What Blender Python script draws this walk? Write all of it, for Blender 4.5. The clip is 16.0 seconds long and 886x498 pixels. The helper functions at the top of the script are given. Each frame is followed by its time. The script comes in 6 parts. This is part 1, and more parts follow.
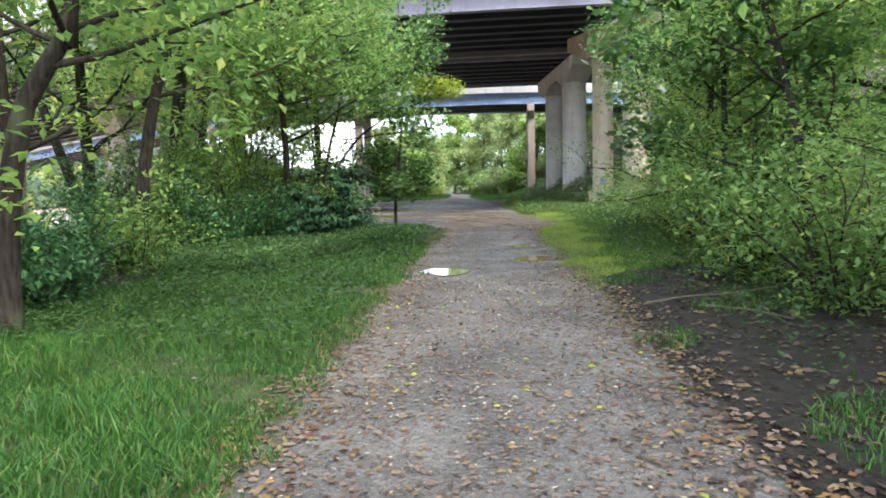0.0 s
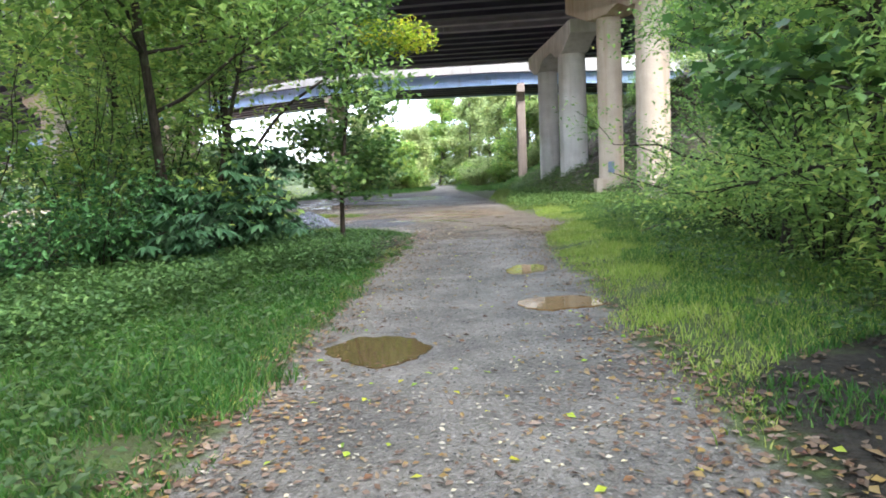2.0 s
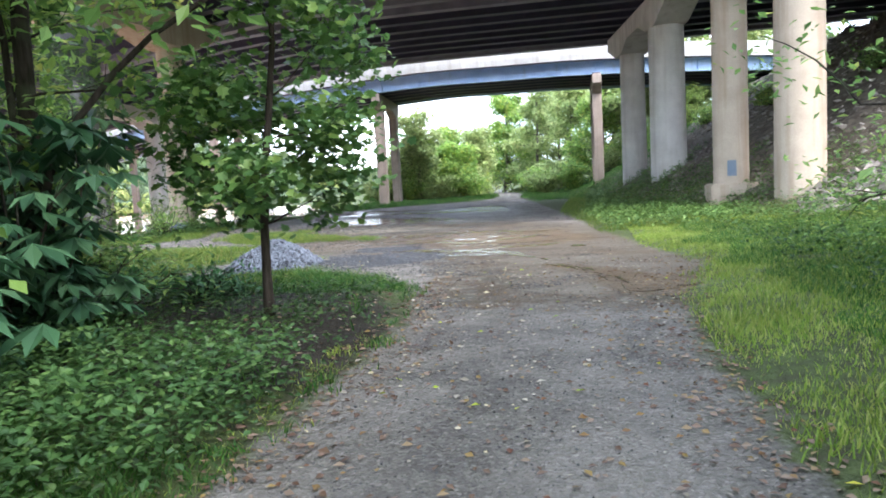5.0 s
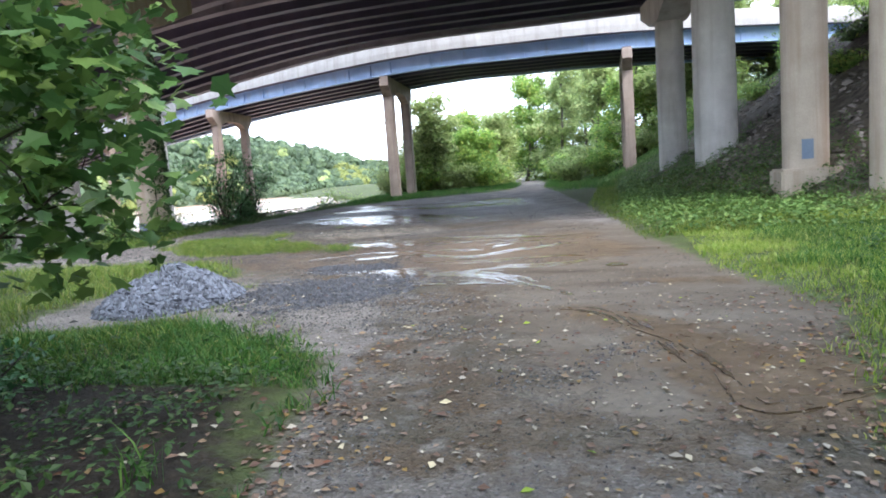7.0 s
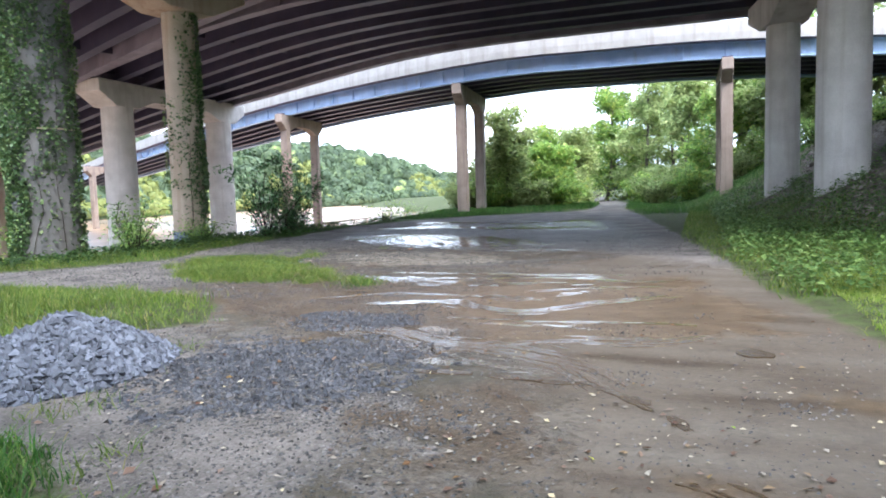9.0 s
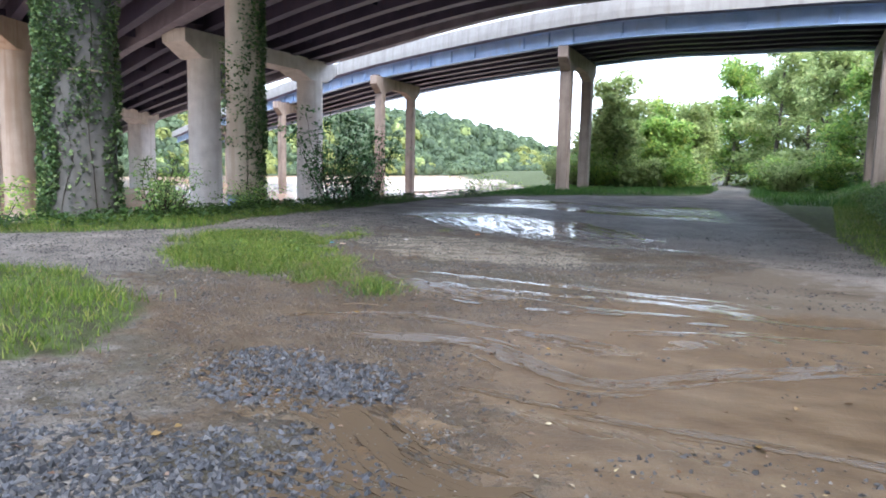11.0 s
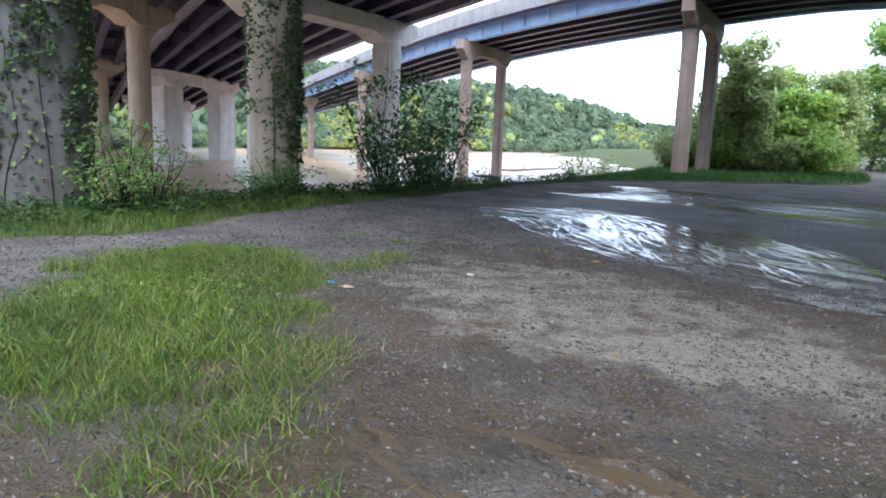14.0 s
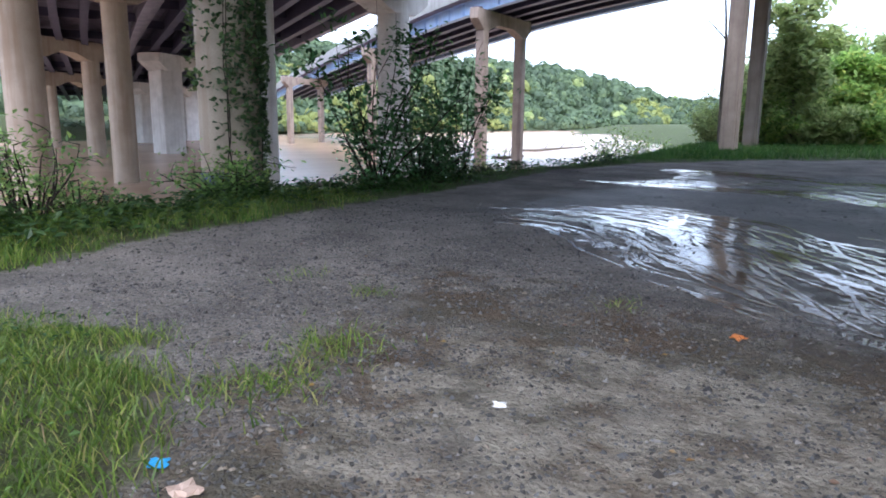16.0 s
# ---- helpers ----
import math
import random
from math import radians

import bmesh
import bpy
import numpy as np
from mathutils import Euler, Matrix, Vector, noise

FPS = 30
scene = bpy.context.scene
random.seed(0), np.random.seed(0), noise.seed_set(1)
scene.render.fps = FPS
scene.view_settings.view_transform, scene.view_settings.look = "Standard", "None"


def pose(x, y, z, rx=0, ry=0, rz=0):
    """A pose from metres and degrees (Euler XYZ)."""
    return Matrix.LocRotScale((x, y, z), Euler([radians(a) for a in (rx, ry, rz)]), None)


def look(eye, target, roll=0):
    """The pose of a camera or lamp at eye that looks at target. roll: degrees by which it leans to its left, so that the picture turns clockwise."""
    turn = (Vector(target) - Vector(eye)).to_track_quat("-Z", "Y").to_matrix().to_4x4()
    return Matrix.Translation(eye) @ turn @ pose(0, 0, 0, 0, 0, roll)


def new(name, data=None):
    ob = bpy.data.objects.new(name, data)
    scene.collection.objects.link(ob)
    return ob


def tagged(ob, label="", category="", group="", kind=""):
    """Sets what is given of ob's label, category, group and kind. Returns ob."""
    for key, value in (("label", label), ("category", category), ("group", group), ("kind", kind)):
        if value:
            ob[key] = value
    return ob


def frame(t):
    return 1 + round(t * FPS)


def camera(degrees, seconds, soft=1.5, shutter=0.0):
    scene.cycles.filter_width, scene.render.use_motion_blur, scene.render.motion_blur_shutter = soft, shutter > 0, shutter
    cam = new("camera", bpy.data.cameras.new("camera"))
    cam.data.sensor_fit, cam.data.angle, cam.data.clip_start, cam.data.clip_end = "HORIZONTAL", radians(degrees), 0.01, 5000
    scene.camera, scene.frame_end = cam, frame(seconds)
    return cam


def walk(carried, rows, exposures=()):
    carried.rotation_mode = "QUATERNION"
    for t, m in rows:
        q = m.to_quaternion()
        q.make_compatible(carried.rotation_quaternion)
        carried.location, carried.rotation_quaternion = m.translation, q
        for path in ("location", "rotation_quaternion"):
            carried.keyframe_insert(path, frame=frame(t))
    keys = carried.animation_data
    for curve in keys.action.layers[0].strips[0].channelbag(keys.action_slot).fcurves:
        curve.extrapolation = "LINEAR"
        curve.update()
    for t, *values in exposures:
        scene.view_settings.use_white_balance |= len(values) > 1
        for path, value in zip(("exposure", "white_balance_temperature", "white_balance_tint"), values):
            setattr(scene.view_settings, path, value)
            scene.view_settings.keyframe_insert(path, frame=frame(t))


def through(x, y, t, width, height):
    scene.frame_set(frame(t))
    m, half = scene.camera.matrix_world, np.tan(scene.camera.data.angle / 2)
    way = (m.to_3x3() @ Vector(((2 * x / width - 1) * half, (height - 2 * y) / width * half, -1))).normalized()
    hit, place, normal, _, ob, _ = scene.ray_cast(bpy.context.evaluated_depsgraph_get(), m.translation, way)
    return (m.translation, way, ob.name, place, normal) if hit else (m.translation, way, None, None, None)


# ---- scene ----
cam = camera(66.0, 16.0, soft=1.8)
PATH = [
    (0, (2.706, -2.083, 1.376), (2.448, -0.109, 1.185), -1.6),
    (0.5, (2.645, -0.611, 1.315), (2.405, 1.37, 1.183), -2.5),
    (1, (2.539, 0.822, 1.319), (2.312, 2.803, 1.158), -2.7),
    (1.5, (2.466, 2.18, 1.307), (2.242, 4.156, 1.096), -2.7),
    (2, (2.448, 3.478, 1.296), (2.219, 5.453, 1.08), -2.8),
    (2.5, (2.377, 4.806, 1.284), (2.11, 6.781, 1.115), -2.7),
    (3, (2.26, 6.0, 1.258), (1.944, 7.971, 1.126), -2.5),
    (3.5, (2.156, 7.278, 1.286), (1.856, 9.246, 1.091), -2.7),
    (4, (2.072, 8.438, 1.251), (1.756, 10.403, 1.051), -2.6),
    (6.5, (2.091, 13.341, 1.263), (1.534, 15.255, 1.101), -4.4),
    (7, (1.893, 14.377, 1.287), (1.392, 16.302, 1.072), -4.2),
    (7.5, (1.738, 15.29, 1.275), (1.245, 17.213, 1.03), -4.3),
    (8, (1.582, 16.126, 1.3), (1.048, 18.038, 1.061), -3.1),
    (8.5, (1.486, 16.811, 1.28), (0.899, 18.711, 1.061), -2.3),
    (9, (1.451, 17.456, 1.329), (0.746, 19.321, 1.164), -1.8),
    (9.5, (1.444, 18.083, 1.342), (0.626, 19.901, 1.184), -2.2),
    (12, (-0.185, 22.518, 1.301), (-1.227, 24.201, 1.013), 2.7),
    (12.5, (-0.646, 23.269, 1.322), (-1.723, 24.93, 1.035), 2.7),
    (13, (-0.925, 23.926, 1.309), (-2.03, 25.566, 1.009), 2.5),
    (13.5, (-1.406, 24.582, 1.32), (-2.539, 26.191, 0.964), 2.3),
    (14, (-1.937, 25.314, 1.313), (-3.11, 26.901, 0.992), 2.1),
    (14.5, (-2.427, 26.122, 1.269), (-3.61, 27.694, 0.911), 1.2),
    (15, (-2.958, 26.909, 1.267), (-4.151, 28.469, 0.885), 0.8),
    (15.5, (-3.515, 27.617, 1.225), (-4.714, 29.173, 0.851), 0.6),
    (16, (-4.035, 28.32, 1.252), (-5.248, 29.865, 0.876), 0.5),
]
EXPOSURES = [(0, 1.75, 6500, 13), (1, 1.95, 6500, 13), (2.5, 2.15, 6350, 12), (4, 2.18, 6250, 12), (6.5, 1.74, 6080, 13), (7.5, 1.78, 6100, 13.5), (9, 1.82, 6050, 13.5), (9.5, 1.8, 6050, 13.5), (12, 1.42, 5950, 14), (13.5, 1.33, 5800, 13), (15, 1.33, 5700, 14), (16, 1.3, 5750, 15)]
walk(cam, [(t, look(eye, target, roll)) for t, eye, target, roll in PATH], exposures=EXPOSURES)

# ---------------------------------------------------------------- world and light
SUN_ELEV, SUN_AZ = 46.0, 132.0
world = bpy.data.worlds.new("overcast")
scene.world = world
world.use_nodes = True
wn, wl = world.node_tree.nodes, world.node_tree.links
sky = wn.new("ShaderNodeTexSky")
sky.sky_type, sky.sun_disc = "NISHITA", False
sky.sun_elevation, sky.sun_rotation = radians(SUN_ELEV), radians(SUN_AZ)
sky.air_density, sky.dust_density = 1.0, 3.0
bg_sky = wn["Background"]
bg_sky.inputs["Strength"].default_value = 0.06
wl.new(sky.outputs[0], bg_sky.inputs[0])
bg_cloud = wn.new("ShaderNodeBackground")
cloud_tex = wn.new("ShaderNodeTexNoise")
cloud_tex.inputs["Scale"].default_value = 2.6
cloud_tex.inputs["Detail"].default_value = 5
cloud_map = wn.new("ShaderNodeMapping")
cloud_map.inputs["Scale"].default_value = (1, 1, 3.5)
cloud_co = wn.new("ShaderNodeTexCoord")
wl.new(cloud_co.outputs["Generated"], cloud_map.inputs[0])
wl.new(cloud_map.outputs[0], cloud_tex.inputs[0])
cloud_ramp = wn.new("ShaderNodeValToRGB")
cloud_ramp.color_ramp.elements[0].position, cloud_ramp.color_ramp.elements[0].color = 0.35, (0.50, 0.63, 0.80, 1)
cloud_ramp.color_ramp.elements[1].position, cloud_ramp.color_ramp.elements[1].color = 0.62, (0.90, 0.97, 1.06, 1)
wl.new(cloud_tex.outputs[0], cloud_ramp.inputs[0])
wl.new(cloud_ramp.outputs[0], bg_cloud.inputs[0])
bg_cloud.inputs["Strength"].default_value = 1.15
both = wn.new("ShaderNodeAddShader")
wl.new(bg_sky.outputs[0], both.inputs[0])
wl.new(bg_cloud.outputs[0], both.inputs[1])
wl.new(both.outputs[0], wn["World Output"].inputs[0])
sun = new("sun", bpy.data.lights.new("sun", "SUN"))
sun.data.energy, sun.data.angle, sun.data.color = 1.5, radians(24), (1.0, 0.96, 0.90)
sun.matrix_world = pose(0, 0, 60, 90 - SUN_ELEV, 0, 180 - SUN_AZ)


# ---------------------------------------------------------------- materials
class Mat:
    """A small builder for node materials."""

    def __init__(self, name, rough=0.8, metallic=0.0, spec=0.5):
        self.m = bpy.data.materials.new(name)
        self.m.use_nodes = True
        self.n, self.l = self.m.node_tree.nodes, self.m.node_tree.links
        self.b = self.n["Principled BSDF"]
        self.b.inputs["Roughness"].default_value = rough
        self.b.inputs["Metallic"].default_value = metallic
        self.b.inputs["Specular IOR Level"].default_value = spec
        self.co = self.n.new("ShaderNodeNewGeometry").outputs["Position"]

    def noise(self, scale, detail=4, stretch=None, rough=0.55):
        t = self.n.new("ShaderNodeTexNoise")
        t.inputs["Scale"].default_value, t.inputs["Detail"].default_value = scale, detail
        t.inputs["Roughness"].default_value = rough
        co = self.co
        if stretch:
            mp = self.n.new("ShaderNodeMapping")
            mp.inputs["Scale"].default_value = stretch
            self.l.new(co, mp.inputs[0])
            co = mp.outputs[0]
        self.l.new(co, t.inputs["Vector"])
        return t.outputs["Fac"]

    def cells(self, scale, stretch=None):
        t = self.n.new("ShaderNodeTexVoronoi")
        t.inputs["Scale"].default_value = scale
        self.l.new(self.co, t.inputs["Vector"])
        return t

    def ramp(self, fac, *stops):
        r = self.n.new("ShaderNodeValToRGB")
        els = r.color_ramp.elements
        while len(els) < len(stops):
            els.new(0.5)
        for e, (p, c) in zip(els, stops):
            e.position, e.color = p, (*c, 1) if not isinstance(c, (int, float)) else (c, c, c, 1)
        self.l.new(fac, r.inputs[0])
        return r.outputs[0]

    def mix(self, fac, a, b, kind="MIX"):
        x = self.n.new("ShaderNodeMix")
        x.data_type, x.blend_type = "RGBA", kind
        for sock, v in ((x.inputs[0], fac), (x.inputs[6], a), (x.inputs[7], b)):
            if isinstance(v, (int, float)):
                sock.default_value = v
            elif isinstance(v, tuple):
                sock.default_value = (*v, 1)
            else:
                self.l.new(v, sock)
        return x.outputs[2]

    def math(self, op, a, b=0.0, c=0.0):
        x = self.n.new("ShaderNodeMath")
        x.operation = op
        for sock, v in zip(x.inputs, (a, b, c)):
            if isinstance(v, (int, float)):
                sock.default_value = v
            else:
                self.l.new(v, sock)
        return x.outputs[0]

    def attr(self, name):
        a = self.n.new("ShaderNodeAttribute")
        a.attribute_name = name
        return a.outputs["Fac"]

    def island(self):
        return self.n.new("ShaderNodeNewGeometry").outputs["Random Per Island"]

    def objrand(self):
        return self.n.new("ShaderNodeObjectInfo").outputs["Random"]

    def set(self, color=None, rough=None, bump=None, strength=0.4, dist=0.02):
        if color is not None:
            if isinstance(color, tuple):
                self.b.inputs["Base Color"].default_value = (*color, 1)
            else:
                self.l.new(color, self.b.inputs["Base Color"])
        if rough is not None:
            self.l.new(rough, self.b.inputs["Roughness"])
        if bump is not None:
            bp = self.n.new("ShaderNodeBump")
            bp.inputs["Strength"].default_value, bp.inputs["Distance"].default_value = strength, dist
            self.l.new(bump, bp.inputs["Height"])
            self.l.new(bp.outputs[0], self.b.inputs["Normal"])
        return self.m


def concrete(name, dark, light, stain, streak=0.5):
    k = Mat(name, 0.85, spec=0.3)
    base = k.ramp(k.noise(1.3, 6), (0.3, dark), (0.7, light))
    grain = k.ramp(k.noise(40, 3), (0.35, 0.86), (0.65, 1.0))
    base = k.mix(1.0, base, grain, "MULTIPLY")
    runs = k.ramp(k.noise(1.6, 5, (2.2, 2.2, 0.12)), (0.5, 0.0), (0.72, 1.0))
    base = k.mix(k.math("MULTIPLY", runs, streak), base, stain)
    return k.set(base, bump=k.noise(60, 4), strength=0.25, dist=0.01)


def leafy(name, stops, rough=0.5, through=0.5):
    k = Mat(name, rough, spec=0.35)
    c = k.ramp(k.island(), *stops)
    blot = k.ramp(k.noise(0.8, 3), (0.3, 0.72), (0.7, 1.15))
    c = k.mix(1.0, c, blot, "MULTIPLY")
    k.set(c)
    tr = k.n.new("ShaderNodeBsdfTranslucent")
    k.l.new(c, tr.inputs[0])
    mx = k.n.new("ShaderNodeMixShader")
    mx.inputs[0].default_value = through
    k.l.new(k.b.outputs[0], mx.inputs[1])
    k.l.new(tr.outputs[0], mx.inputs[2])
    k.l.new(mx.outputs[0], k.n["Material Output"].inputs[0])
    return k.m


M_CONC_WHITE = concrete("pale_concrete", (0.544, 0.514, 0.486), (0.718, 0.685, 0.647), (0.326, 0.278, 0.227), 0.45)
M_CONC_TAN = concrete("tan_concrete", (0.41, 0.33, 0.255), (0.52, 0.43, 0.345), (0.268, 0.169, 0.105), 0.6)
M_CONC_BROWN = concrete("brown_concrete", (0.276, 0.221, 0.189), (0.386, 0.321, 0.274), (0.129, 0.101, 0.095), 0.7)
# Grey concrete of the wide ivy column, darkened to include its shade.
M_CONC_GREY = concrete("shaded_grey_concrete", (0.095, 0.095, 0.093), (0.160, 0.156, 0.152), (0.069, 0.062, 0.057), 0.6)
M_PARAPET = concrete("parapet_concrete", (0.307, 0.295, 0.277), (0.390, 0.379, 0.362), (0.179, 0.162, 0.141), 0.5)


def steel(name, a, b, rust, amount):
    k = Mat(name, 0.55, spec=0.4)
    c = k.ramp(k.noise(0.9, 5), (0.35, a), (0.65, b))
    c = k.mix(k.math("MULTIPLY", k.ramp(k.noise(2.5, 6, (1, 1, 0.4)), (0.56, 0.0), (0.74, 1.0)), amount), c, rust)
    return k.set(c, bump=k.noise(15, 4), strength=0.15, dist=0.01)


# Dark inner steel, its tone raised to hold the haze under the decks.
M_STEEL_DARK = steel("dark_underside_steel", (0.042, 0.039, 0.074), (0.062, 0.057, 0.100), (0.080, 0.060, 0.074), 0.6)
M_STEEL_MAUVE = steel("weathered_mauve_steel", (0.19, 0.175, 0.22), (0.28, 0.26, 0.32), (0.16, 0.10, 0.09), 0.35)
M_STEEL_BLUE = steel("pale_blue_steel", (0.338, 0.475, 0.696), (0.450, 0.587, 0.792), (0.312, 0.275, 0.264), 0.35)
# Soffit concrete with stain runs; its base tone is raised for haze too.
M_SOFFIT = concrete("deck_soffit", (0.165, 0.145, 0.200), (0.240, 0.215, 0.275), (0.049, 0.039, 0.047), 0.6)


def bark(name, a, b):
    k = Mat(name, 0.95, spec=0.2)
    c = k.ramp(k.noise(9, 6, (3, 3, 0.5)), (0.35, a), (0.65, b))
    c = k.mix(k.ramp(k.noise(2.2, 3), (0.55, 0.0), (0.75, 0.6)), c, (0.10, 0.12, 0.07))
    return k.set(c, bump=k.noise(14, 6, (3, 3, 0.45)), strength=0.7, dist=0.02)


M_BARK = bark("dark_bark", (0.018, 0.014, 0.011), (0.050, 0.041, 0.033))
M_BARK_PALE = bark("grey_bark", (0.10, 0.085, 0.07), (0.22, 0.19, 0.16))

M_LEAF_MID = leafy("mid_green_leaves", ((0.0, (0.095, 0.180, 0.055)), (0.45, (0.190, 0.325, 0.090)), (0.93, (0.32, 0.475, 0.135)), (1.0, (0.50, 0.53, 0.14))))
M_LEAF_DARK = leafy("dark_green_leaves", ((0.0, (0.028, 0.084, 0.030)), (0.6, (0.060, 0.168, 0.054)), (1.0, (0.108, 0.250, 0.078))), 0.42, 0.25)
M_LEAF_BIG = leafy("broad_blue_green_leaves", ((0.0, (0.030, 0.080, 0.040)), (0.6, (0.055, 0.132, 0.062)), (1.0, (0.095, 0.185, 0.090))), 0.4, 0.2)
M_LEAF_LIGHT = leafy("light_green_leaves", ((0.0, (0.16, 0.28, 0.075)), (0.5, (0.30, 0.46, 0.120)), (0.85, (0.44, 0.58, 0.16)), (1.0, (0.62, 0.61, 0.17))), 0.5, 0.58)
M_LEAF_GOLD = leafy("yellowing_leaves", ((0.0, (0.179, 0.324, 0.035)), (0.5, (0.381, 0.486, 0.050)), (1.0, (0.616, 0.540, 0.050))))
M_LEAF_MAPLE = leafy("maple_leaves", ((0.0, (0.048, 0.112, 0.034)), (0.6, (0.105, 0.210, 0.058)), (1.0, (0.20, 0.31, 0.08))), 0.45, 0.4)
# Riverside leaves paled beyond leaf green, so the colour carries the haze.
M_LEAF_RIVERSIDE = leafy("hazed_riverside_leaves", ((0.0, (0.26, 0.34, 0.14)), (0.5, (0.40, 0.49, 0.20)), (0.9, (0.52, 0.59, 0.26)), (1.0, (0.62, 0.64, 0.30))), 0.7, 0.5)
M_NETTLE = leafy("nettle_leaves", ((0.0, (0.042, 0.095, 0.030)), (0.6, (0.075, 0.155, 0.044)), (1.0, (0.125, 0.215, 0.060))), 0.5, 0.35)
M_CREEPER = leafy("creeper_leaves", ((0.0, (0.070, 0.140, 0.036)), (0.6, (0.125, 0.225, 0.060)), (1.0, (0.21, 0.31, 0.085))), 0.5, 0.35)
M_WEED = leafy("weed_leaves", ((0.0, (0.022, 0.055, 0.015)), (0.6, (0.041, 0.090, 0.021)), (1.0, (0.075, 0.129, 0.030))), 0.5, 0.35)
# Far foliage greyed and paled: distance haze is mixed into the leaf colours.
M_FAR = leafy("hazed_far_foliage", ((0.0, (0.135, 0.190, 0.115)), (0.5, (0.158, 0.225, 0.125)), (0.85, (0.180, 0.250, 0.130)), (1.0, (0.205, 0.27, 0.135))), 0.7, 0.45)
M_FAR_DARK = leafy("hazed_dark_foliage", ((0.0, (0.105, 0.152, 0.098)), (0.6, (0.125, 0.178, 0.105)), (1.0, (0.145, 0.2, 0.11))), 0.7, 0.45)
M_FAR_YELLOW = leafy("hazed_yellowing_foliage", ((0.0, (0.27, 0.32, 0.11)), (0.6, (0.31, 0.35, 0.115)), (1.0, (0.36, 0.38, 0.125))), 0.7, 0.45)
M_IVY = leafy("ivy_leaves", ((0.0, (0.045, 0.090, 0.038)), (0.6, (0.098, 0.175, 0.066)), (1.0, (0.19, 0.26, 0.095))), 0.45, 0.15)
M_GRASS = leafy("grass_blades", ((0.0, (0.022, 0.080, 0.014)), (0.5, (0.045, 0.140, 0.022)), (0.85, (0.088, 0.200, 0.034)), (1.0, (0.19, 0.24, 0.070))), 0.5, 0.35)
M_GRASS_MIX = leafy("meadow_grass", ((0.0, (0.060, 0.118, 0.018)), (0.5, (0.125, 0.205, 0.034)), (0.85, (0.215, 0.275, 0.055)), (1.0, (0.32, 0.28, 0.12))), 0.5, 0.4)
# Yellow-green grass; sunlit brightness is part of this blade colour.
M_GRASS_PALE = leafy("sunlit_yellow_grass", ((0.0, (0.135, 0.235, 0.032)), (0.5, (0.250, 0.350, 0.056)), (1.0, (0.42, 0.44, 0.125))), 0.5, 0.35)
# Fallen-leaf colours darkened to stand for the shade under the thicket.
M_LITTER = leafy("shaded_leaf_litter", ((0.0, (0.030, 0.018, 0.012)), (0.5, (0.070, 0.043, 0.028)), (0.85, (0.13, 0.085, 0.055)), (1.0, (0.19, 0.12, 0.035))), 0.6, 0.1)
M_PALE_LEAF = leafy("pale_dead_leaves", ((0.0, (0.20, 0.17, 0.13)), (0.6, (0.40, 0.36, 0.29)), (1.0, (0.52, 0.44, 0.26))), 0.6, 0.1)
M_FALLEN = leafy("fallen_leaf_colours", ((0.0, (0.080, 0.040, 0.024)), (0.35, (0.140, 0.085, 0.055)), (0.65, (0.230, 0.165, 0.125)), (0.85, (0.225, 0.145, 0.040)), (1.0, (0.120, 0.042, 0.022))), 0.6, 0.1)


def stone(name, a, b, rough=0.8, middle=None):
    """Stones whose colours run from a to b; middle: the grey that most of them have."""
    k = Mat(name, rough, spec=0.4)
    c = k.ramp(k.island(), (0.0, a), (1.0, b)) if middle is None else k.ramp(k.island(), (0.0, a), (0.75, (middle, middle, middle)), (1.0, b))
    c = k.mix(1.0, c, k.ramp(k.noise(30, 3), (0.3, 0.75), (0.7, 1.1)), "MULTIPLY")
    return k.set(c, bump=k.noise(50, 3), strength=0.3, dist=0.005)


M_STONE_GREY = stone("crushed_grey_stone", (0.061, 0.069, 0.088), (0.177, 0.199, 0.248))
M_GRIT = stone("path_grit", (0.03, 0.028, 0.026), (0.22, 0.205, 0.19), 0.85, 0.09)
M_STONE_DARK = stone("wet_dark_stone", (0.020, 0.019, 0.019), (0.072, 0.068, 0.066), 0.6)
M_STONE_WET = stone("wet_crushed_stone", (0.016, 0.017, 0.020), (0.075, 0.079, 0.092), 0.5)
M_GRIT_BROWN = stone("muddy_grit", (0.025, 0.020, 0.016), (0.21, 0.175, 0.135), 0.7, 0.085)
M_STONE_RIP = stone("riprap_stone", (0.13, 0.11, 0.092), (0.34, 0.30, 0.26))
M_TWIG = Mat("dead_wood", 0.9).set((0.13, 0.097, 0.066))


